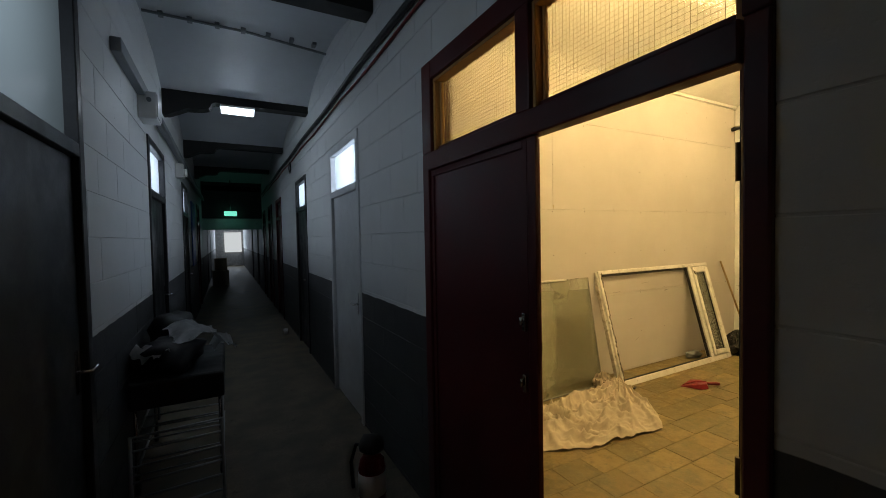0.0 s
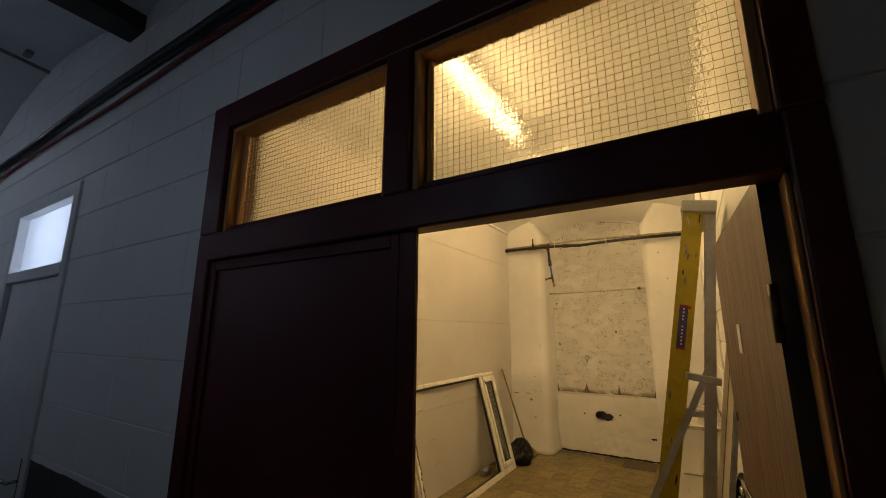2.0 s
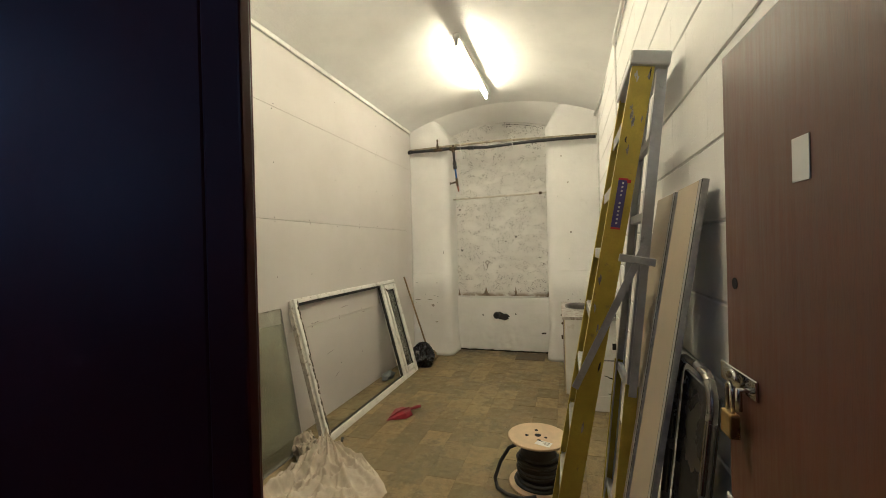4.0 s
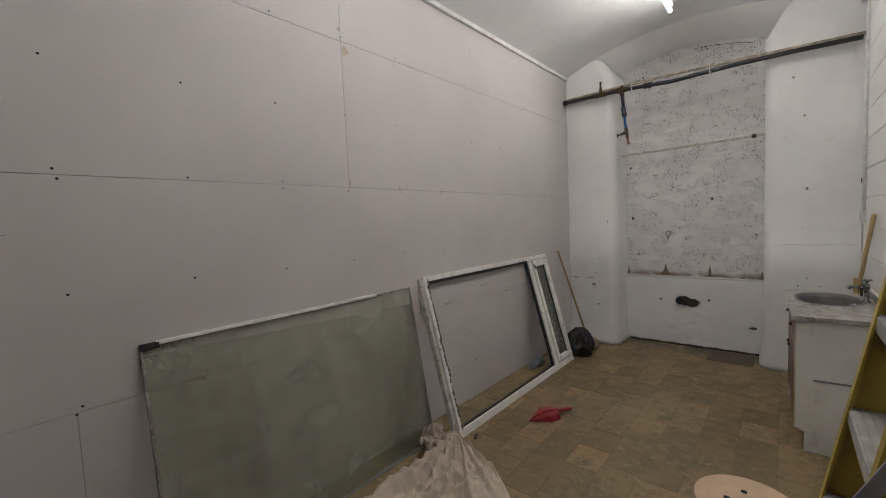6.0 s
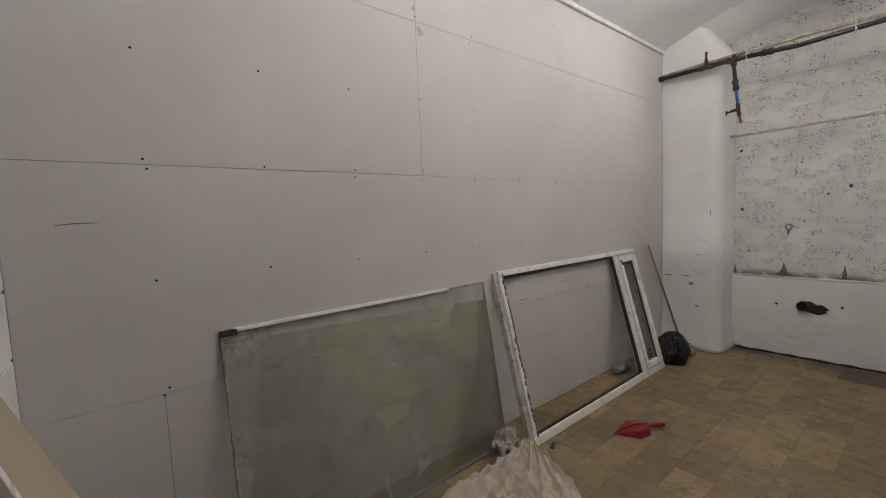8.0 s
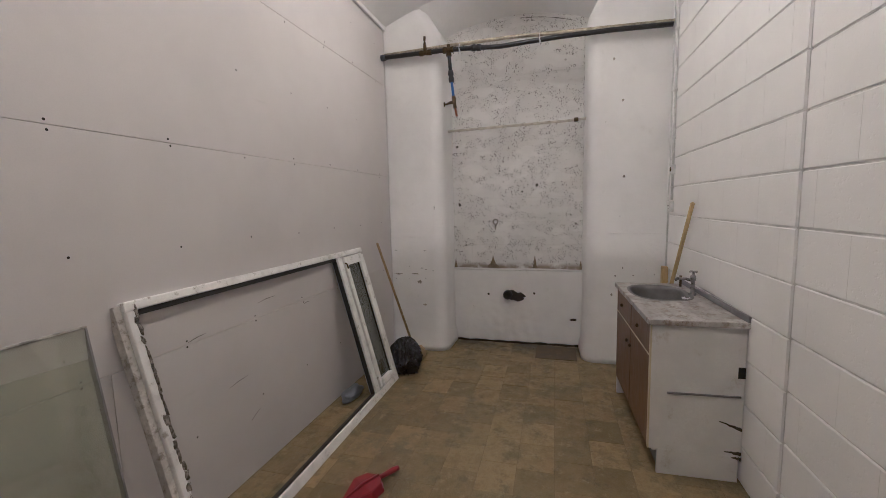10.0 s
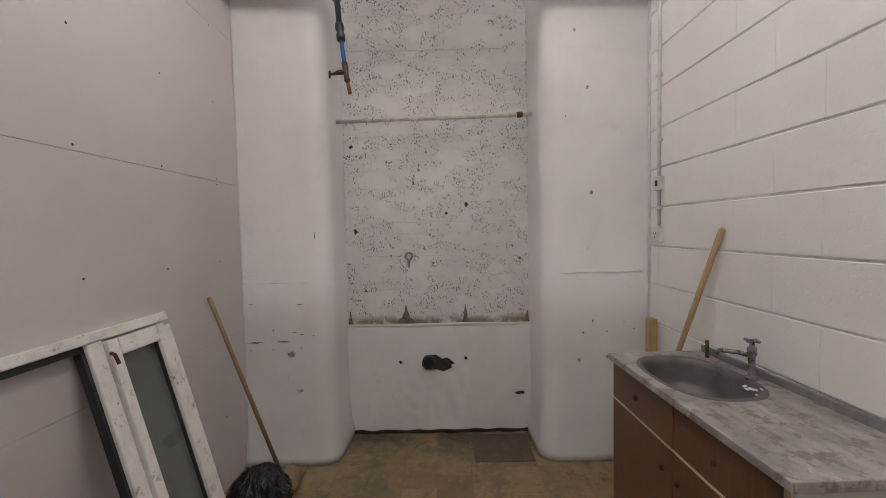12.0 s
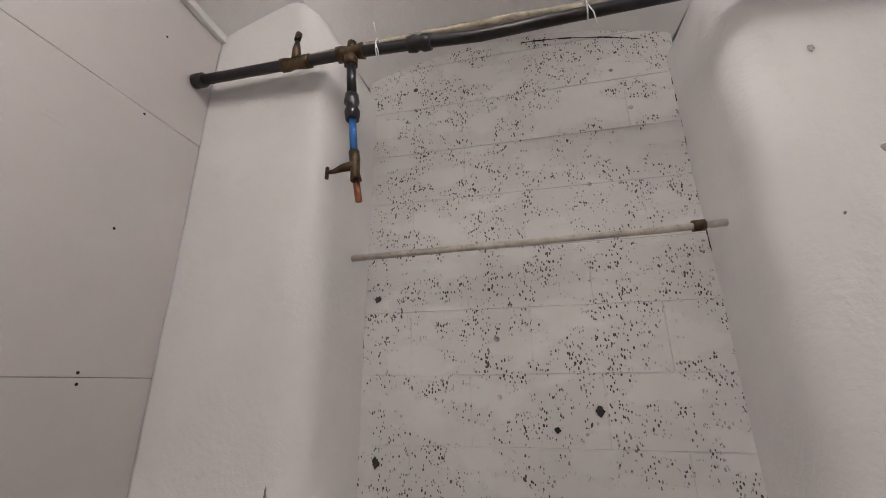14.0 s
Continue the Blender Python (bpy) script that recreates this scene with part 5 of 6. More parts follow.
def folded_trolley():
    """A folded trolley of chromed tube with a dark panel, leaning on the wall beside the boards."""
    d = thing("folded_trolley", "folded chrome tube trolley with a dark panel, leaning on the wall", "trolley", pose(1.975, 0.80, 0, 6.5, 0, 2))
    for y, h in ((0.0, 1.285),):
        bm = B()
        pts = [(0.0, y, 0.015), (0.0, y, h - 0.09)] + [(0.09 - 0.09 * math.cos(a), y, h - 0.09 + 0.09 * math.sin(a)) for a in [math.pi / 2 * k / 5 for k in range(1, 6)]]
        pts += [(0.30 - p[0], p[1], p[2]) for p in pts[::-1]]
        rod(bm, pts, 0.014, 10)
        part("tube_frame", bm, M["dull_tube"], d, "dull chromed tube frame")
    part("panel", box(B(), 0.016, -0.030, 0.26, 0.284, -0.012, 1.235, 0.008, 2), M["dark_gloss"], d, "dark glossy panel")
    for z in (0.2, 0.62):
        part("cross_bar", rod(B(), [(0.0, -0.02, z), (0.30, -0.02, z)], 0.009, 8), M["chrome"], d)


folded_trolley()


SINK_SKEW = pose(6.0, 0.60, 0, 0, 0, 1.6) @ pose(-6.0, -0.60, 0)


def sink_unit():
    """An old kitchen sink cabinet: white end, walnut-look fronts and a stained steel sink top."""
    x0, x1, y0, y1 = 4.982, 6.02, 0.613, 1.082
    d = thing("sink_cabinet", "old white sink cabinet with walnut-look doors and drawers, chipped", "cabinet", SINK_SKEW)
    bm = B()
    box(bm, x0, y0, 0.15, x0 + 0.018, y1, 0.892, 0.002)
    box(bm, x0, y0 + 0.012, 0.0, x0 + 0.018, y1 - 0.045, 0.15, 0.001)
    part("end_panel", bm, M["laminate"], d, "dirty white end panel")
    part("notch", box(B(), x0 - 0.002, y0 + 0.0, 0.605, x0 + 0.001, y0 + 0.035, 0.668, 0.0), M["dark"], d, "dark cut-out")
    for k, (ya, yb, za, zb) in enumerate(((0.002, 0.115, 0.322, 0.352), (0.0, 0.085, 0.172, 0.190), (0.0, 0.05, 0.135, 0.165))):
        bm = B()
        random.seed(60 + k)
        edge = [(ya + (yb - ya) * j / 9, za + (zb - za) * (j / 9 if k == 0 else 0.5) + random.uniform(-0.004, 0.004)) for j in range(10)]
        thick = [0.020 * (1 - j / 10) + random.uniform(0, 0.005) for j in range(10)]
        vs = [bm.verts.new((x0 - 0.0016, y0 + y, z)) for y, z in edge] + [bm.verts.new((x0 - 0.0016, y0 + y, z - t)) for (y, z), t in list(zip(edge, thick))[::-1]]
        bm.faces.new(vs)
        part("broken_edge", bm, M["soot"], d, "dark split in the laminate")
    part("rail_mark", rod(B(), [(x0 - 0.010, y0 + 0.02, 0.503), (x0 - 0.010, y1 - 0.085, 0.498)], 0.006, 8), M["panel_edge"], d, "dark rail on the end panel")
    part("end_panel", box(B(), x1 - 0.018, y0 + 0.012, 0.0, x1, y1, 0.885, 0.002), M["laminate"], d)
    part("back_panel", box(B(), x0 + 0.018, y0 + 0.012, 0.1, x1 - 0.018, y0 + 0.020, 0.885), M["laminate"], d)
    part("base_board", box(B(), x0 + 0.018, y0 + 0.02, 0.13, x1 - 0.018, y1 - 0.022, 0.148), M["laminate"], d)
    part("plinth", box(B(), x0 + 0.018, y1 - 0.085, 0.0, x1 - 0.018, y1 - 0.066, 0.13, 0.001), M["panel_edge"], d)
    part("edging", box(B(), x0 - 0.001, y1, 0.15, x0 + 0.023, y1 + 0.008, 0.885, 0.001), M["cream_edge"], d, "cream edging strip")
    mid = (x0 + x1) / 2
    for a, b in ((x0 + 0.024, mid - 0.004), (mid + 0.004, x1)):
        dr = part("drawer_front", box(B(), a, y1 - 0.014, 0.705, b, y1 + 0.006, 0.88, 0.002), M["walnut"], d, "walnut-look drawer front")
        do = part("cabinet_door", box(B(), a, y1 - 0.014, 0.15, b, y1 + 0.006, 0.695, 0.002), M["walnut"], d, "walnut-look door")
        part("edging", box(B(), a, y1 - 0.012, 0.6955, b, y1 + 0.007, 0.7045), M["cream_edge"], do)
        kx = (a + b) / 2
        part("knob", heap(B(), kx, y1 + 0.022, 0.80, 0.011, 0.010, 0.014, 1, 0.05, 2), M["brass"], dr, "dark metal knob")
        kd = b - 0.05 if a < mid - 0.1 else a + 0.05
        part("knob", heap(B(), kd, y1 + 0.022, 0.60, 0.011, 0.010, 0.014, 1, 0.05, 2), M["brass"], do, "dark metal knob")
    return d


sink_unit()


def sink_top():
    """The pressed steel sink top: an oval bowl, a ribbed drainer, a rolled front edge and a low upstand."""
    x0, x1, y0, y1, z = 4.960, 6.035, 0.611, 1.105, 0.921
    d = thing("kitchen_sink", "stained stainless steel sink with an oval bowl and drainer", "sink", SINK_SKEW)
    bm = B()
    cx, cy, rx, ry = 5.70, 0.870, 0.245, 0.175
    nx, ny = 116, 48
    g = []
    for i in range(nx + 1):
        row = []
        for j in range(ny + 1):
            x, y = x0 + (x1 - x0) * i / nx, y0 + (y1 - y0) * j / ny
            q = (abs((x - cx) / rx) ** 2.6 + abs((y - cy) / ry) ** 2.6) ** (1 / 2.6)
            zz = z
            if q > 1.16 and x < 5.42 and 0.70 < y < 1.05 and x > 5.00:
                zz = z - 0.005 + 0.0025 * math.cos((y - 0.70) * 2 * math.pi / 0.042)
            zz += 0.0012 * noise.noise((x * 9, y * 9, 0))
            row.append(bm.verts.new((x, y, zz)))
        g.append(row)
    for i in range(nx):
        for j in range(ny):
            bm.faces.new((g[i][j], g[i + 1][j], g[i + 1][j + 1], g[i][j + 1])).smooth = True
    def across(c):
        return (abs((c.x - cx) / rx) ** 2.6 + abs((c.y - cy) / ry) ** 2.6) ** (1 / 2.6)

    bmesh.ops.delete(bm, geom=[f for f in bm.faces if across(f.calc_center_median()) < 1.05], context="FACES")
    hollow = B()
    rings = []
    for q, drop in ((1.13, -0.0012), (1.10, -0.003), (1.03, -0.002), (0.99, 0.006), (0.96, 0.03), (0.92, 0.10), (0.86, 0.14), (0.74, 0.157), (0.4, 0.163), (0.03, 0.165)):
        ring = []
        for k in range(72):
            a = 2 * math.pi * k / 72
            c, s = math.cos(a), math.sin(a)
            ring.append(hollow.verts.new((cx + rx * q * math.copysign(abs(c) ** (2 / 2.6), c), cy + ry * q * math.copysign(abs(s) ** (2 / 2.6), s), z - drop)))
        rings.append(ring)
    for r0, r1 in zip(rings, rings[1:]):
        for k in range(72):
            hollow.faces.new((r0[k], r0[(k + 1) % 72], r1[(k + 1) % 72], r1[k])).smooth = True
    part("drainer", bm, M["steel"], d, "stained steel drainer")
    part("bowl", hollow, M["shaded_bowl_steel"], d, "dull steel bowl, coloured darker for its inner shade")
    bm = B()
    box(bm, x0, y1 - 0.004, z - 0.030, x1, y1 + 0.004, z + 0.002, 0.003)
    box(bm, x0 - 0.003, y0, z - 0.030, x0 + 0.003, y1 - 0.004, z + 0.002, 0.002)
    box(bm, x1 - 0.003, y0, z - 0.036, x1 + 0.003, y1 - 0.004, z + 0.002, 0.002)
    part("front_edge", bm, M["steel"], d)
    part("upstand", box(B(), x0, y0 - 0.003, z - 0.02, x1, y0 + 0.010, z + 0.035, 0.004), M["panel_edge"], d, "dirty dark upstand")
    waste = part("waste", lathe(B(), [(0.035, z - 0.158), (0.03, z - 0.150), (0.012, z - 0.152)], 18, (cx, cy)), M["chrome"], d)
    bm = B()
    rod(bm, [(cx - 0.20, cy - 0.09, z - 0.03), (cx - 0.15, cy - 0.06, z - 0.07), (cx - 0.14, cy - 0.05, z - 0.085)], 0.004, 6)
    part("plug_chain", bm, M["chrome"], d)
    random.seed(33)
    for k in range(9):
        fx, fy = cx - 0.16 + random.uniform(-0.05, 0.05), cy - 0.135 + random.uniform(-0.03, 0.03)
        part("paint_flake", heap(B(), fx, fy, z + 0.004 - (0.01 if fy > cy - 0.14 else 0), random.uniform(0.004, 0.012), random.uniform(0.004, 0.010), 0.004, k, 0.6, 1), M["white_ink"], d, "white flake of paint")
    # pillar tap
    tx, ty = 5.635, 0.672
    tap = part("tap", lathe(B(), [(0.024, z), (0.024, z + 0.01), (0.014, z + 0.02), (0.013, z + 0.10), (0.018, z + 0.105), (0.018, z + 0.135), (0.010, z + 0.14), (0.009, z + 0.16)], 16, (tx, ty)), M["tap_metal"], d, "tarnished pillar tap")
    bm = B()
    rod(bm, [(tx, ty, z + 0.10), (tx + 0.04, ty + 0.03, z + 0.105), (tx + 0.09, ty + 0.07, z + 0.10), (tx + 0.10, ty + 0.08, z + 0.085)], 0.010, 10)
    part("spout", bm, M["tap_metal"], tap)
    bm = B()
    for a in (0.4, 1.97):
        rod(bm, [(tx - 0.03 * math.cos(a), ty - 0.03 * math.sin(a), z + 0.165), (tx + 0.03 * math.cos(a), ty + 0.03 * math.sin(a), z + 0.165)], 0.006, 8)
    part("cross_handle", bm, M["tap_metal"], tap)
    tap2 = part("tap_stub", rod(B(), [(5.93, 0.66, z), (5.93, 0.66, z + 0.085)], 0.009, 10), M["brass"], d, "bare tap stub")
    return d


sink_top()

bm = rod(B(), [(6.50, 0.735, 0.012), (5.910, 0.604, 1.550), (5.906, 0.6035, 1.557)], [0.0145, 0.0145, 0.008], 12)
single("broom_handle", bm, M["stick"], "wooden broom handle leaning behind the sink cabinet", "broom handle")
bm = box(B(), 6.505, 0.60, 0.008, 6.565, 0.65, 0.985, 0.008, 2)
single("timber_offcut", bm, M["stick"], "short length of pale timber standing in the corner", "timber")
d = thing("mop", "old mop with a wooden handle leaning in the corner", "mop")
part("handle", rod(B(), [(6.42, 3.00, 0.05), (6.235, 3.297, 1.215), (6.234, 3.299, 1.222)], [0.012, 0.012, 0.007], 10), M["stick_dark"], d, "thin wooden handle")
part("mop_head", heap(B(), 6.36, 2.93, 0.055, 0.12, 0.06, 0.065, 7, 0.4, 3), M["stick_dark"], d, "brown mop head")


def bin_bag():
    """A small tied rubbish bag: sharp creases run up to the knot."""
    bm = B()
    bmesh.ops.create_icosphere(bm, subdivisions=5, radius=1.0)
    for v in bm.verts:
        p = v.co.copy()
        turn = math.atan2(p.y, p.x)
        lump = 1 + 0.22 * noise.noise(p * 1.5 + Vector((3, 1, 7)))
        crease = 1 - abs(noise.noise(Vector((math.cos(turn) * 3.4, math.sin(turn) * 3.4, p.z * 1.3)))) * 0.34
        fine = 0.05 * (1 - 3 * abs(noise.noise(p * 5.5))) + 0.03 * (1 - 3 * abs(noise.noise(p * 11.0 + Vector((4, 0, 0)))))
        k = lump * crease + fine
        neck = 1 - 0.55 * max(0.0, p.z) ** 3
        v.co = Vector((6.085 + 0.205 * p.x * k * neck, 2.985 + 0.175 * p.y * k * neck, max(0.004, 0.125 + 0.195 * p.z * k)))
    for f in bm.faces:
        f.smooth = True
    return single("bin_bag", bm, M["bag"], "small shiny black plastic rubbish bag, tied", "rubbish bag")


bin_bag()

# pipes of the back wall
PX, PZ = 6.565, 3.10
d = thing("water_pipe", "black plastic water pipe with brass fittings and a hanging tap", "pipe", kind="structure")
pts = [(PX, 3.285, PZ + 0.005), (PX, 2.9, PZ + 0.002), (PX, 2.6, PZ), (PX, 2.3, PZ - 0.015), (PX, 2.1, PZ - 0.03), (PX, 1.85, PZ - 0.02), (PX, 1.5, PZ - 0.01), (PX - 0.01, 1.1, PZ - 0.015), (PX - 0.01, 0.62, PZ - 0.03)]
part("main_pipe", rod(B(), pts, 0.0215, 12), M["pipe_black"], d)
part("end_cap", rod(B(), [(PX, 3.315, PZ + 0.005), (PX, 3.27, PZ + 0.005)], 0.030, 12), M["pipe_black"], d)
cock = part("stopcock", rod(B(), [(PX, 2.90, PZ), (PX, 2.875, PZ), (PX, 2.85, PZ), (PX, 2.80, PZ), (PX, 2.775, PZ)], [0.028, 0.028, 0.022, 0.028, 0.028], 10), M["brass"], d, "tarnished brass stopcock")
part("stem", rod(B(), [(PX, 2.84, PZ + 0.01), (PX, 2.845, PZ + 0.075), (PX, 2.845, PZ + 0.12)], [0.02, 0.016, 0.007], 10), M["brass"], cock)
part("wheel", rod(B(), [(PX - 0.004, 2.845, PZ + 0.115), (PX + 0.004, 2.845, PZ + 0.155)], [0.012, 0.014], 8), M["brass"], cock)
part("tee", rod(B(), [(PX, 2.655, PZ), (PX, 2.63, PZ), (PX, 2.61, PZ), (PX, 2.575, PZ), (PX, 2.55, PZ)], [0.032, 0.032, 0.026, 0.026, 0.032], 10), M["brass"], d, "brass tee")
part("tee_cap", rod(B(), [(PX, 2.60, PZ + 0.01), (PX, 2.60, PZ + 0.05)], [0.02, 0.018], 10), M["brass"], d)
part("coupling", rod(B(), [(PX, 2.37, PZ - 0.011), (PX, 2.34, PZ - 0.012), (PX, 2.325, PZ - 0.013), (PX, 2.31, PZ - 0.014), (PX, 2.28, PZ - 0.016)], [0.03, 0.033, 0.025, 0.033, 0.03], 12), M["pipe_black"], d, "black compression coupling")
drop = part("drop_pipe", rod(B(), [(PX, 2.60, PZ - 0.02), (PX, 2.585, PZ - 0.20)], 0.018, 10), M["pipe_black"], d)
part("drop_tee_nut", rod(B(), [(PX, 2.60, PZ - 0.02), (PX, 2.598, PZ - 0.06)], 0.027, 8), M["brass"], d)
part("drop_coupling", rod(B(), [(PX, 2.585, PZ - 0.20), (PX, 2.583, PZ - 0.235), (PX, 2.58, PZ - 0.255), (PX, 2.578, PZ - 0.275), (PX, 2.575, PZ - 0.31)], [0.025, 0.029, 0.02, 0.029, 0.025], 12), M["pipe_black"], d, "black coupling")
part("blue_pipe", rod(B(), [(PX, 2.575, PZ - 0.31), (PX, 2.56, PZ - 0.45)], 0.0135, 10), M["pipe_blue"], d, "short blue pipe")
valve = part("hanging_tap", rod(B(), [(PX, 2.56, PZ - 0.445), (PX, 2.555, PZ - 0.475), (PX, 2.55, PZ - 0.53), (PX, 2.545, PZ - 0.56)], [0.019, 0.019, 0.016, 0.02], 10), M["brass"], d, "brass bib tap")
part("tap_body", rod(B(), [(PX, 2.55, PZ - 0.50), (PX, 2.60, PZ - 0.505), (PX, 2.635, PZ - 0.515), (PX, 2.655, PZ - 0.515)], [0.018, 0.014, 0.008, 0.008], 10), M["brass"], valve)
part("tap_handle", rod(B(), [(PX, 2.657, PZ - 0.495), (PX, 2.657, PZ - 0.54)], 0.007, 8), M["brass"], valve)
part("copper_end", rod(B(), [(PX, 2.545, PZ - 0.56), (PX, 2.53, PZ - 0.64)], 0.012, 10), M["copper"], d, "copper pipe end")
bm = rod(B(), [(PX + 0.03, 3.31, PZ + 0.035), (PX + 0.03, 2.6, PZ + 0.05), (PX + 0.03, 2.0, PZ + 0.055), (PX + 0.03, 1.3, PZ + 0.03), (PX + 0.03, 0.60, PZ + 0.01)], 0.017, 10)
single("old_pipe", bm, M["pipe_cream"], "flaking cream painted pipe behind the black one", "pipe", kind="structure")
for y, l in ((2.49, 0.10), (1.73, 0.11)):
    bm = B()
    rod(bm, [(PX - 0.026 * math.cos(a), y, PZ - 0.005 + 0.045 * math.sin(a)) for a in [2 * math.pi * k / 12 for k in range(13)]], 0.0028, 6)
    rod(bm, [(PX - 0.026, y, PZ), (PX - 0.035, y - 0.015, PZ - l * 0.5), (PX - 0.03, y - 0.022, PZ - l)], 0.0025, 6)
    rod(bm, [(PX - 0.02, y, PZ + 0.04), (PX - 0.03, y + 0.012, PZ + 0.10)], 0.0025, 6)
    single("cable_tie", bm, M["white_ink"], "white cable tie round the two pipes", "cable tie", group="pipe ties")
bm = rod(B(), [(6.945, 1.26, 2.415), (6.945, 1.5, 2.405), (6.945, 2.2, 2.395), (6.945, 2.76, 2.385)], 0.0135, 10)
d = thing("recess_pipe", "thin white pipe fixed across the recess", "pipe", kind="structure")
part("pipe", bm, M["pipe_dirty"], d)
part("clip", rod(B(), [(6.945, 1.40, 2.41), (6.945, 1.36, 2.412)], 0.022, 8), M["brass"], d, "rusty clip")

# fittings of the south wall near the corner
d = thing("wall_conduit", "thin white conduit down the block wall to a switch and socket", "conduit", kind="structure")
part("pipe", rod(B(), [(6.50, 0.595, 3.45), (6.50, 0.595, 1.58)], 0.011, 10), M["pipe_white"], d)
part("pipe", rod(B(), [(6.625, 0.592, 3.45), (6.625, 0.592, 0.02)], 0.008, 8), M["pipe_white"], d)
for z in (3.0, 2.5, 2.1, 1.68):
    part("saddle", box(B(), 6.475, 0.58, z, 6.525, 0.608, z + 0.018, 0.003), M["pipe_white"], d)
d = thing("wall_switch", "small white fused switch on the block wall", "switch")
part("body", box(B(), 6.455, 0.58, 1.80, 6.54, 0.612, 1.885, 0.006, 2), M["pipe_white"], d)
part("rocker", box(B(), 6.485, 0.612, 1.825, 6.51, 0.619, 1.862, 0.003), M["brass"], d)
d = thing("wall_socket", "white wall socket on the block wall", "socket")
part("body", box(B(), 6.465, 0.58, 1.475, 6.555, 0.618, 1.57, 0.006, 2), M["pipe_white"], d)
for x, z in ((6.495, 1.53), (6.525, 1.53), (6.51, 1.505)):
    part("pin_hole", box(B(), x - 0.004, 0.618, z - 0.006, x + 0.004, 0.6188, z + 0.006), M["dark"], d)
bm = B()
rod(bm, [(2.9, 0.592, 3.36), (4.55, 0.592, 3.36), (4.66, 0.545, 3.36), (6.6, 0.62, 3.37)], 0.018, 10)
single("ceiling_conduit", bm, M["pipe_white"], "white conduit along the top of the block wall", "pipe", kind="structure")
bm = B()
rod(bm, [(4.72, 0.540, 3.45), (4.72, 0.540, 1.15)], 0.016, 10)
single("wall_conduit", bm, M["pipe_white"], "white vertical conduit on the block wall", "pipe", kind="structure")
bm = box(B(), X_IN, Y_NORTH - 0.03, SPRING - 0.02, X_BACK, Y_NORTH, SPRING + 0.02, 0.004)
single("trim_batten", bm, M["pipe_white"], "white batten along the top of the plasterboard", "trim", kind="structure")

# drain hole, stains and fixings in the recess
d = thing("drain_hole", "ragged drain hole with a dark pipe stub in the recess wall", "drain", pose(7.050, 2.09, 0.56))
bm = B()
random.seed(3)
pts = []
for k in range(22):
    a = 2 * math.pi * k / 22
    rr = (0.155 if math.cos(a) < -0.2 else 0.085) * random.uniform(0.75, 1.1)
    pts.append((-0.001, rr * math.cos(a) - 0.045, 0.055 * math.sin(a) * random.uniform(0.7, 1.25) - (0.02 if math.cos(a) < -0.3 else 0)))
vs = [bm.verts.new(p) for p in pts]
bm.faces.new(vs)
part("broken_edge", bm, M["soot"], d, "broken dark edge")
bm = B()
rod(bm, [(0.01, 0.0, 0.0), (-0.05, 0.0, 0.0)], 0.050, 18)
stub = part("pipe_stub", bm, M["pipe_black"], d, "dark pipe stub")
bm = B()
rod(bm, [(-0.051, 0.0, 0.0), (-0.0515, 0.0, 0.0)], 0.036, 16)
part("bore", bm, M["dark"], stub)


def drip_stain(y, z, w, h, seed):
    """A rusty stain with a broad foot and a thin ragged top."""
    bm = B()
    random.seed(seed)
    n = 9
    side = [(w * (1 - k / n) ** 1.7 * random.uniform(0.75, 1.15) + 0.004, h * k / n) for k in range(n + 1)]
    lo = [bm.verts.new((0, -a * random.uniform(0.8, 1.1), b)) for a, b in side]
    hi = [bm.verts.new((0, a * random.uniform(0.8, 1.1), b)) for a, b in side]
    for k in range(n):
        bm.faces.new((lo[k], lo[k + 1], hi[k + 1], hi[k]))
    return single("trim_wall_stain", bm, M["rust_stain"], "brown drip stain on the painted recess wall", "wall stain", pose(REC_X - 0.0035, y, z), kind="structure")


for y, z, w, h, k in ((2.262, 0.85, 0.075, 0.145, 1), (1.795, 0.855, 0.030, 0.14, 2), (2.70, 0.85, 0.02, 0.10, 3), (1.31, 0.85, 0.018, 0.09, 4)):
    drip_stain(y, z, w, h, k)


def mark(name, y, z, ry, rz, seed, mat, label, x=None):
    """An uneven chip or stain on the recess wall, a few millimetres proud."""
    bm = B()
    random.seed(seed)
    k = 14
    c = [bm.verts.new((0.0, ry * math.cos(2 * math.pi * i / k) * random.uniform(0.5, 1.2), rz * math.sin(2 * math.pi * i / k) * random.uniform(0.5, 1.2))) for i in range(k)]
    top = [bm.verts.new((-0.003, v.co.y * 0.8, v.co.z * 0.8)) for v in c]
    for i in range(k):
        bm.faces.new((c[i], c[(i + 1) % k], top[(i + 1) % k], top[i]))
    bm.faces.new(top)
    return single(name, bm, M[mat], label, "wall mark", pose(x or REC_X, y, z), kind="structure")


for i, (y, z, a, b, m) in enumerate(((2.31, 0.555, 0.014, 0.014, "dark"), (1.80, 0.58, 0.014, 0.016, "dark"), (1.38, 0.30, 0.035, 0.018, "soot"), (1.93, 1.71, 0.012, 0.014, "dark"), (1.775, 1.775, 0.016, 0.02, "soot"), (2.64, 1.58, 0.016, 0.022, "soot"), (2.66, 2.235, 0.016, 0.016, "soot"))):
    mark("trim_wall_mark", y, z, a, b, i + 20, m, "dark chipped spot in the painted wall", REC_X - 0.046 if z < 0.845 else REC_X - 0.001)
for i, (x, y, z) in enumerate(((6.728, 1.235, 1.81), (6.66, 0.965, 1.81), (6.66, 0.985, 2.50), (6.663, 1.07, 2.87), (6.66, 1.05, 0.68), (6.66, 0.86, 0.70))):
    mark("trim_wall_mark", y, z, 0.011, 0.014, i + 50, "mortar_lump", "small plugged hole in the pier", x - 0.006)
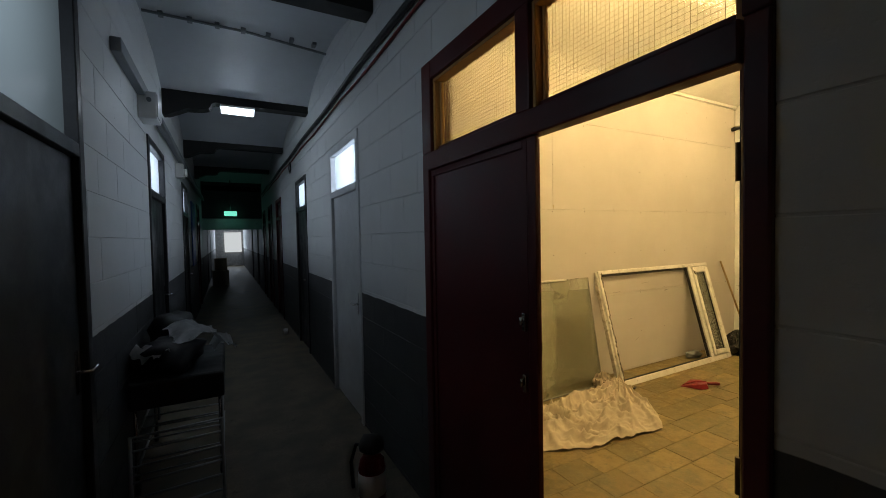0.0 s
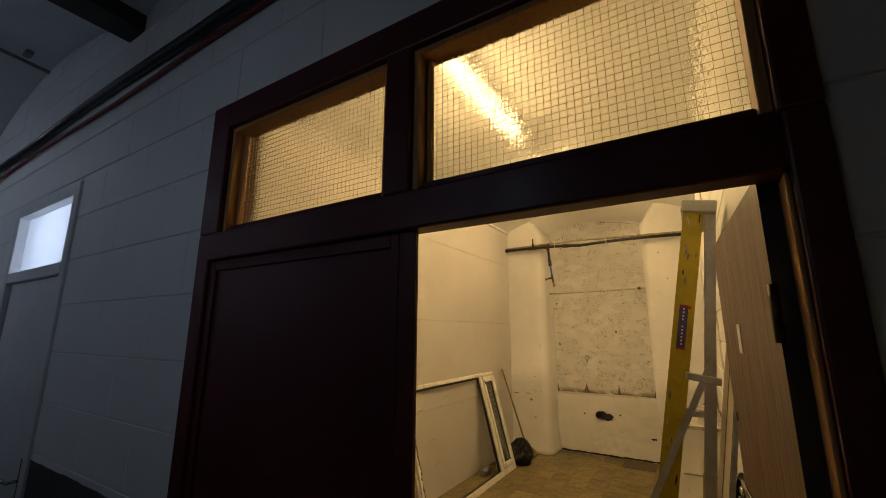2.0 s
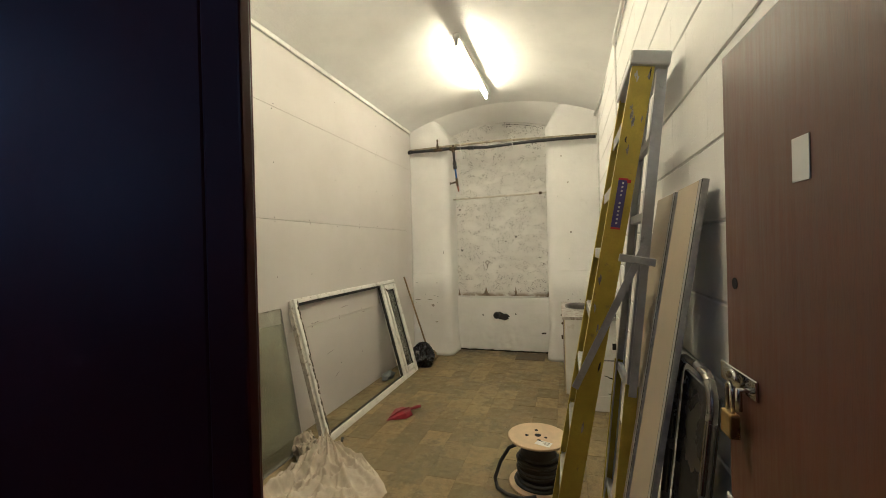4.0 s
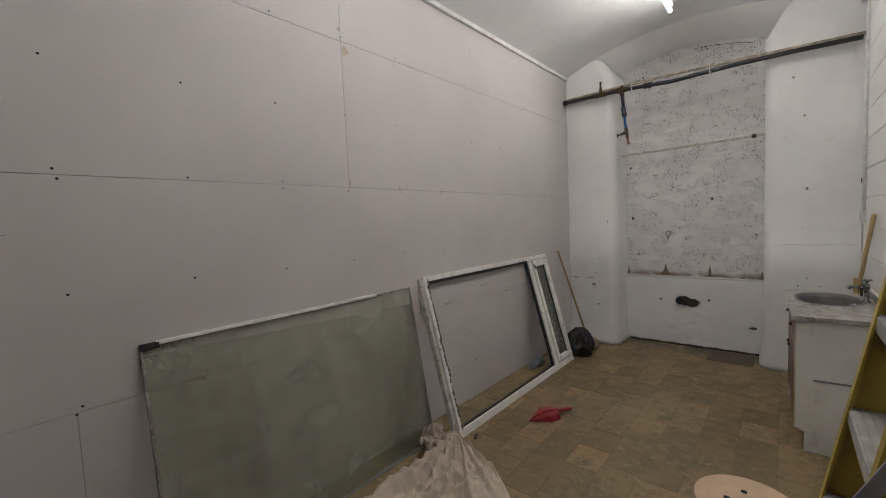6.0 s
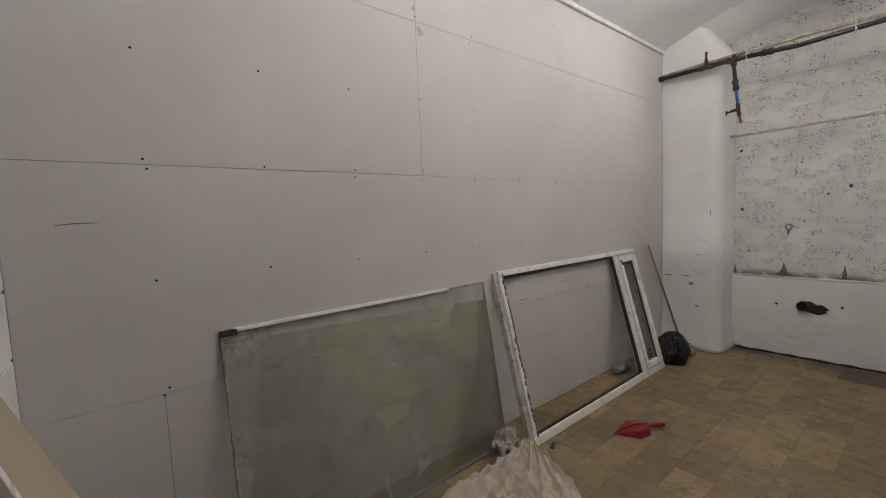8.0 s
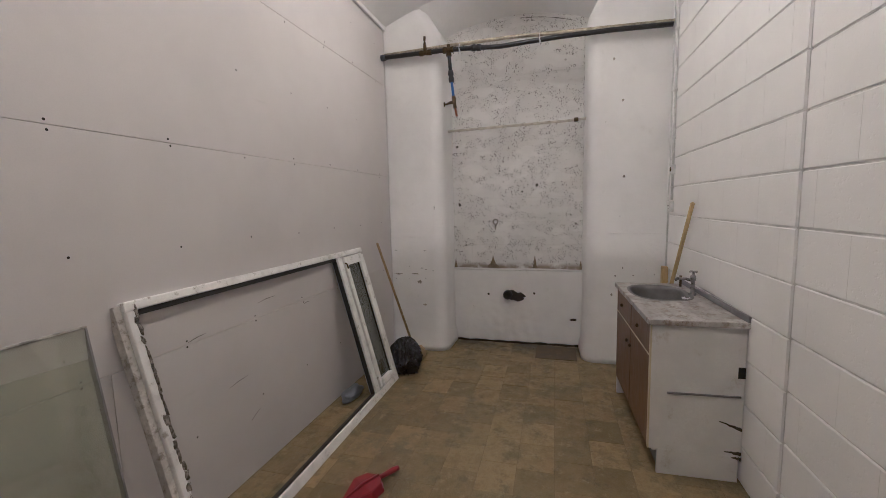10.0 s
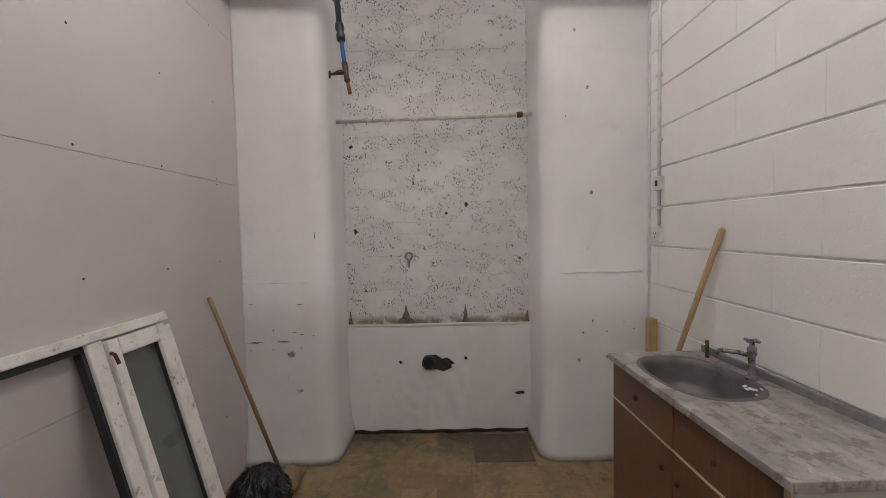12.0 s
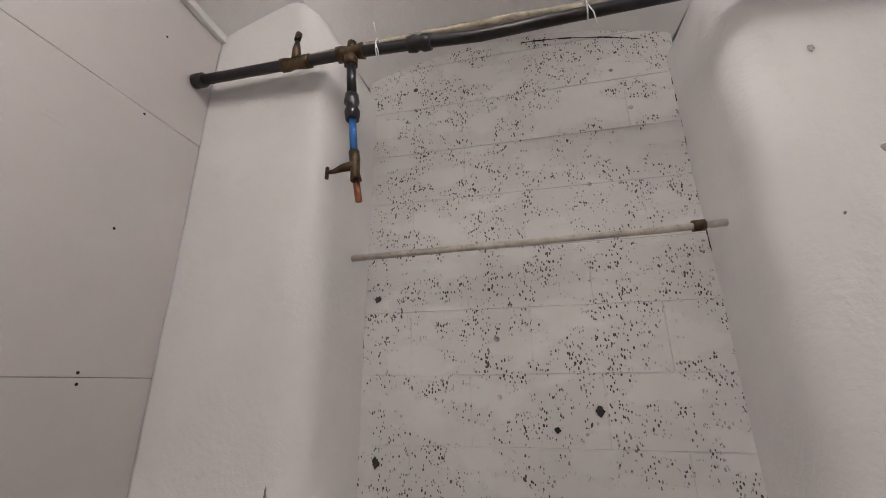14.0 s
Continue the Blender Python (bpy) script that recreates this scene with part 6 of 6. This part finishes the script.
for i, (y, z, a, b) in enumerate(((3.27, 1.10, 0.03, 0.004), (2.935, 1.096, 0.028, 0.005), (2.975, 0.906, 0.028, 0.005), (2.93, 0.89, 0.014, 0.008), (2.85, 0.88, 0.016, 0.005), (3.123, 0.922, 0.006, 0.014), (3.28, 0.785, 0.007, 0.007), (3.124, 0.788, 0.006, 0.006), (2.936, 0.796, 0.007, 0.009), (2.82, 1.557, 0.006, 0.04), (1.13, 2.315, 0.006, 0.006), (0.96, 1.807, 0.016, 0.02), (0.99, 1.438, 0.006, 0.006), (0.955, 0.945, 0.007, 0.018), (1.02, 0.866, 0.010, 0.014), (0.86, 0.872, 0.010, 0.008), (0.745, 0.935, 0.005, 0.005), (0.68, 0.886, 0.008, 0.008))):
    mark("trim_wall_mark", y, z, a * 0.75, b * 0.7, i + 90, "panel_edge", "dark scratch in the pier's paint", 6.6585)
for i, (y, z, a, b) in enumerate(((3.006, 0.755, 0.03, 0.022), (3.25, 0.838, 0.06, 0.008), (3.05, 0.842, 0.05, 0.006), (2.95, 0.50, 0.03, 0.012))):
    mark("trim_wall_mark", y, z, a, b, i + 130, "mortar_lump", "grey scuff on the pier", 6.6585)
for y0, y1, z in ((3.32, 2.86, 1.245), (0.62, 1.20, 1.275)):
    random.seed(int(z * 1000))
    n = 9
    pts = [(6.659, y0 + (y1 - y0) * k / n, z + random.uniform(-0.004, 0.004)) for k in range(n + 1)]
    single("trim_crease", rod(B(), pts, [random.uniform(0.002, 0.0045) for p in pts], 6), M["limewash"], "painted-over crease across the pier", "crease", kind="structure")
d = thing("wall_hook", "small white plaster lump left by a fixing", "hook", pose(REC_X, 2.23, 1.38), kind="structure")
part("ring", rod(B(), [(-0.006, 0.026 * math.cos(a), 0.028 * math.sin(a)) for a in [2 * math.pi * k / 14 for k in range(15)]], 0.008, 8), M["mortar_lump"], d)
part("tail", rod(B(), [(-0.005, 0, -0.03), (-0.005, 0.002, -0.09)], [0.012, 0.006], 8), M["mortar_lump"], d)
bm = B()
rod(bm, [(REC_X - 0.034, REC_A, 0.842), (REC_X - 0.036, 1.7, 0.85), (REC_X - 0.034, 2.2, 0.845), (REC_X - 0.035, REC_B, 0.85)], [0.008, 0.010, 0.011, 0.008], 8)
single("trim_ledge", bm, M["limewash"], "low lumpy ledge where the plaster foot begins", "ledge", kind="structure")



def crack(path, r, seed):
    """A thin dark broken line where two coats of render meet."""
    random.seed(seed)
    bm = B()
    for a, b in zip(path, path[1:]):
        if random.random() < 0.14:
            continue
        rod(bm, [a, b], [r * random.uniform(0.3, 1.3), r * random.uniform(0.3, 1.3)], 5)
    return single("trim_crack", bm, M["soot"], "thin dark crack where the recess meets the pier", "crack", kind="structure")


random.seed(5)
crack([(REC_X - 0.001, REC_A + 0.005 + random.uniform(-0.004, 0.004), 3.28 - 0.045 * k) for k in range(22)], 0.0040, 1)
crack([(REC_X - 0.001, REC_A + 0.004 + random.uniform(-0.003, 0.003), 2.28 - 0.06 * k) for k in range(22)], 0.0022, 2)
crack([(REC_X - 0.001, REC_B - 0.004 + random.uniform(-0.003, 0.003), 3.30 - 0.07 * k) for k in range(34)], 0.0022, 3)
crack([(REC_X - 0.002, y, z - 0.012) for y, z in crv[2:12]], 0.0032, 4)

# fittings of the west wall beside the door
WX = X_IN
d = thing("wall_conduit", "thick white vertical pipe on the block wall", "pipe", kind="structure")
part("pipe", rod(B(), [(WX + 0.028, 2.40, 3.4), (WX + 0.028, 2.40, 1.30)], 0.022, 14), M["pipe_white"], d)
for z in (2.35, 1.72):
    part("clip", box(B(), WX, 2.370, z, WX + 0.053, 2.430, z + 0.016, 0.003), M["pipe_white"], d)
d = thing("wall_conduit", "white conduit running down to a grey box", "conduit", kind="structure")
part("pipe", rod(B(), [(WX + 0.022, 2.87, 3.3), (WX + 0.022, 2.87, 2.42), (WX + 0.022, 2.92, 2.30), (WX + 0.020, 2.83, 2.16), (WX + 0.018, 2.84, 1.9), (WX + 0.016, 2.86, 1.46)], 0.017, 10), M["pipe_white"], d)
part("pipe", rod(B(), [(WX + 0.012, 2.70, 3.3), (WX + 0.012, 2.70, 1.60)], 0.009, 8), M["pipe_white"], d)
single("switch_box", box(B(), WX, 2.68, 1.63, WX + 0.034, 2.765, 1.79, 0.006, 2), M["cream_box"], "yellowed plastic light switch box", "switch")
d = thing("socket_box", "grey metal box at the foot of the conduit", "box")
part("body", box(B(), WX, 2.79, 1.34, WX + 0.036, 2.94, 1.46, 0.005, 2), M["grey_box"], d)
part("plate", box(B(), WX + 0.036, 2.80, 1.35, WX + 0.041, 2.93, 1.45, 0.002), M["aluminium"], d)
d = thing("socket_box", "grey metal box on the block wall", "box")
part("body", box(B(), WX, 2.46, 1.36, WX + 0.05, 2.60, 1.53, 0.005, 2), M["grey_box"], d)
part("plate", box(B(), WX + 0.05, 2.475, 1.375, WX + 0.056, 2.585, 1.515, 0.002), M["grey_box"], d)


bm = B()
random.seed(17)
vs = [bm.verts.new((WX + 0.0095, 2.179, 2.6 - 0.02 * k)) for k in range(131)]
ws = [bm.verts.new((WX + 0.0095, 2.190 + random.uniform(0.0, 0.010), 2.6 - 0.02 * k)) for k in range(131)]
for k in range(130):
    bm.faces.new((vs[k], ws[k], ws[k + 1], vs[k + 1]))
single("trim_paint_edge", bm, M["mahogany"], "ragged brushed edge of dark paint on the white blocks", "paint edge", kind="structure")


def west_board(y0, y1, foot, top, t, face, edge, label):
    """A board leaning on the west wall; its near edge shows."""
    h = math.hypot(foot, top)
    d = thing("leaning_board", label, "board", pose(WX + foot, y0, 0, 0, -math.degrees(math.atan2(foot, top)), 0))
    part("face", box(B(), -t, 0, 0, 0.0, y1 - y0, h, 0.002), M[face], d)
    part("edge_strip", box(B(), -t - 0.001, -0.006, 0, 0.003, 0.0, h, 0.001), M[edge], d)
    return d


west_board(2.29, 2.32, 0.49, 1.63, 0.03, "pvc", "pvc", "white plastic frame bar leaning on the wall")
west_board(2.40, 2.80, 0.50, 1.36, 0.018, "chipboard", "mortar_lump", "rough grey board leaning behind a white bar")
west_board(2.262, 2.275, 0.16, 0.95, 0.05, "mortar_lump", "pvc", "short white frame piece leaning on the wall")

# ---- pieces: plasterboard sheets, screws, tiles, blocks ----
SHEETS = [(1.25, 1.68, 0.0, 0.93), (1.68, 3.69, 0.0, 0.93), (3.69, 6.68, 0.0, 0.93), (1.25, 6.68, 0.93, 1.903), (1.25, 3.112, 1.903, 2.845), (3.112, 6.68, 1.903, 2.845), (1.25, 3.112, 2.845, 3.44), (3.112, 6.68, 2.845, 3.44)]
for x0, x1, z0, z1 in SHEETS:
    bm = B()
    box(bm, x0 + 0.0009, Y_NORTH, z0 + 0.0009, x1 - 0.0009, Y_NORTH + 0.0135, z1 - 0.0009, 0.0012)
    part("plasterboard_sheet", bm, M["paper"], wall_north)
bm = B()
bmesh.ops.create_circle(bm, cap_ends=True, segments=8, radius=0.0054)
bmesh.ops.rotate(bm, cent=(0, 0, 0), matrix=Matrix.Rotation(radians(90), 3, "X"), verts=bm.verts)
screw_mesh = mesh_of("screw", bm, M["screw"])
random.seed(21)
for k in range(11):
    x = 1.69 + 0.4725 * k
    for z in (1.885, 1.922, 1.42, 2.37, 2.825, 2.865, 0.915, 0.95, 0.45, 3.2):
        if random.random() < 0.12 or (z in (2.825, 2.865, 3.2) and random.random() < 0.5):
            continue
        s = new("screw", screw_mesh)
        s.parent = wall_north
        s.location = (x + random.uniform(-0.012, 0.012), Y_NORTH - 0.0012, z + random.uniform(-0.008, 0.008))
for i, (x, z, w, h) in enumerate(((3.14, 2.79, 0.03, 0.045), (3.10, 2.92, 0.022, 0.02), (3.12, 1.93, 0.014, 0.03), (2.12, 0.93, 0.08, 0.012))):
    bm = B()
    random.seed(70 + i)
    vs = [bm.verts.new((x + w * random.uniform(0.5, 1.1) * math.cos(2 * math.pi * k / 11), Y_NORTH - 0.0012, z + h * random.uniform(0.4, 1.1) * math.sin(2 * math.pi * k / 11))) for k in range(11)]
    bm.faces.new(vs)
    part("torn_paper", bm, M["chipboard"], wall_north, "torn brown paper patch")

for x0, z0, x1, z1 in ((1.395, 1.665, 1.535, 1.670), (4.28, 0.60, 4.42, 0.615), (4.42, 0.33, 4.50, 0.37), (4.05, 0.94, 4.16, 0.955), (5.0, 0.90, 5.07, 0.905), (4.55, 1.02, 4.70, 1.03)):
    part("scratch", rod(B(), [(x0, Y_NORTH - 0.0008, z0), ((x0 + x1) / 2, Y_NORTH - 0.0008, (z0 + z1) / 2 + 0.004), (x1, Y_NORTH - 0.0008, z1)], [0.001, 0.0026, 0.001], 5), M["joint_dark"], wall_north, "dark scratch in the paper")

piece_meshes = {}


def slab_mesh(w, h, t, bevel, mat, name, side=None):
    """A shallow piece in the plane of x and z with its face towards -y, edges eased; shared between alike pieces."""
    key = (round(w, 3), round(h, 3), t, mat)
    if key not in piece_meshes:
        a, b = w / 2, h / 2
        e = bevel if side is None or side > 0.004 else 0.0005
        me = bpy.data.meshes.new(name)
        v = [(-a, 0, -b), (a, 0, -b), (a, 0, b), (-a, 0, b), (-a, -t + bevel, -b), (a, -t + bevel, -b), (a, -t + bevel, b), (-a, -t + bevel, b), (-a + e, -t, -b + bevel), (a - e, -t, -b + bevel), (a - e, -t, b - bevel), (-a + e, -t, b - bevel)]
        f = [(0, 1, 5, 4), (1, 2, 6, 5), (2, 3, 7, 6), (3, 0, 4, 7), (4, 5, 9, 8), (5, 6, 10, 9), (6, 7, 11, 10), (7, 4, 8, 11), (8, 9, 10, 11)]
        me.from_pydata(v, [], f)
        me.materials.append(M[mat])
        piece_meshes[key] = me
    return piece_meshes[key]


def lay(parent, name, u0, u1, z0, z1, holes, course, length, z_off, u_off, joint, t, bevel, mat, place, jitter=0.0012, side=None, shuffle=False):
    """Lays pieces in running bond on a face; place(u, z) gives a piece's pose."""
    k0 = math.floor((z0 - z_off) / course)
    z = z_off + k0 * course
    row = k0
    while z < z1:
        shift = random.uniform(0, length) if shuffle else (length / 2 if row % 2 else 0)
        side = joint if side is None else side
        u = u_off + shift + length * math.floor((u0 - u_off) / length - 1)
        while u < u1:
            a = (max(u, u0) + side / 2, min(u + length, u1) - side / 2, max(z, z0) + joint / 2, min(z + course, z1) - joint / 2)
            if a[1] - a[0] > 0.03 and a[3] - a[2] > 0.02:
                for r in cut(a, holes):
                    w, h = r[1] - r[0], r[3] - r[2]
                    if w < 0.02 or h < 0.02:
                        continue
                    o = new(name, slab_mesh(w, h, t, bevel, mat, name, side))
                    o.parent = parent
                    o.matrix_world = place((r[0] + r[1]) / 2, (r[2] + r[3]) / 2) @ pose(0, random.uniform(-jitter, jitter), 0)
            u += length
        z += course
        row += 1


random.seed(31)
S_BLOCK = 0.445
for ua, ub in ((X_IN, X_STEP), (X_STEP, X_BACK)):
    lay(wall_south, "block", ua, ub, 0, 3.7, [], 0.2472, S_BLOCK, 1.447 - 6 * 0.2472, 0.07, 0.008, 0.010, 0.004, "block_room", lambda u, z: pose(u, south_face(u) - 0.008, z, 0, 0, 180 + (SOUTH_TURN if u > X_STEP else 0)), 0.0002, 0.0002)
lay(wall_inner, "block", 2.178, Y_NORTH, 0, 3.5, [], 0.2465, S_BLOCK, 1.438 - 6 * 0.2465, 0.1, 0.010, 0.008, 0.003, "block_room", lambda u, z: pose(X_IN - 0.002, u, z, 0, 0, 90), 0.0006, 0.006)
lay(wall_east, "block", -1.6, 9.0, 0, 3.6, EAST_HOLES, 0.234, S_BLOCK, 1.20 - 5 * 0.234, 0.12, 0.0055, 0.005, 0.0025, "block_corr", lambda u, z: pose(X_FACE + 0.006, u, z, 0, 0, -90), 0.0006, 0.0025)
lay(wall_west, "block", 0.6, 8.0, 0, 3.6, WEST_HOLES, 0.234, S_BLOCK, 1.20 - 5 * 0.234, 0.30, 0.005, 0.004, 0.002, "block_corr", lambda u, z: pose(X_WEST - 0.006, u, z, 0, 0, 90), 0.0006, 0.0025)
lay(wall_recess, "block", REC_A - 0.02, REC_B + 0.02, 0.86, 3.6, [], 0.262, 0.50, 0.86, 1.50, 0.0025, 0.004, 0.0015, "pitted", lambda u, z: pose(REC_X + 0.004, u, z, 0, 0, -90), 0.0008)
part("dark_slab", box(B(), 6.62, 1.36, -0.002, 6.99, 1.77, 0.0035, 0.001), M["dark_slab"], floor, "dark stained slab before the recess")
random.seed(41)
lay(floor, "tile", X_IN, 7.2, Y_SOUTH, Y_NORTH, [], 0.22, 0.27, 0.70, 0.14, 0.0026, 0.008, 0.0010, "tile", lambda u, v: pose(u, v, -0.009, -90 + random.uniform(-0.16, 0.16), random.uniform(-0.14, 0.14), 0), 0.0009, 0.0028, True)
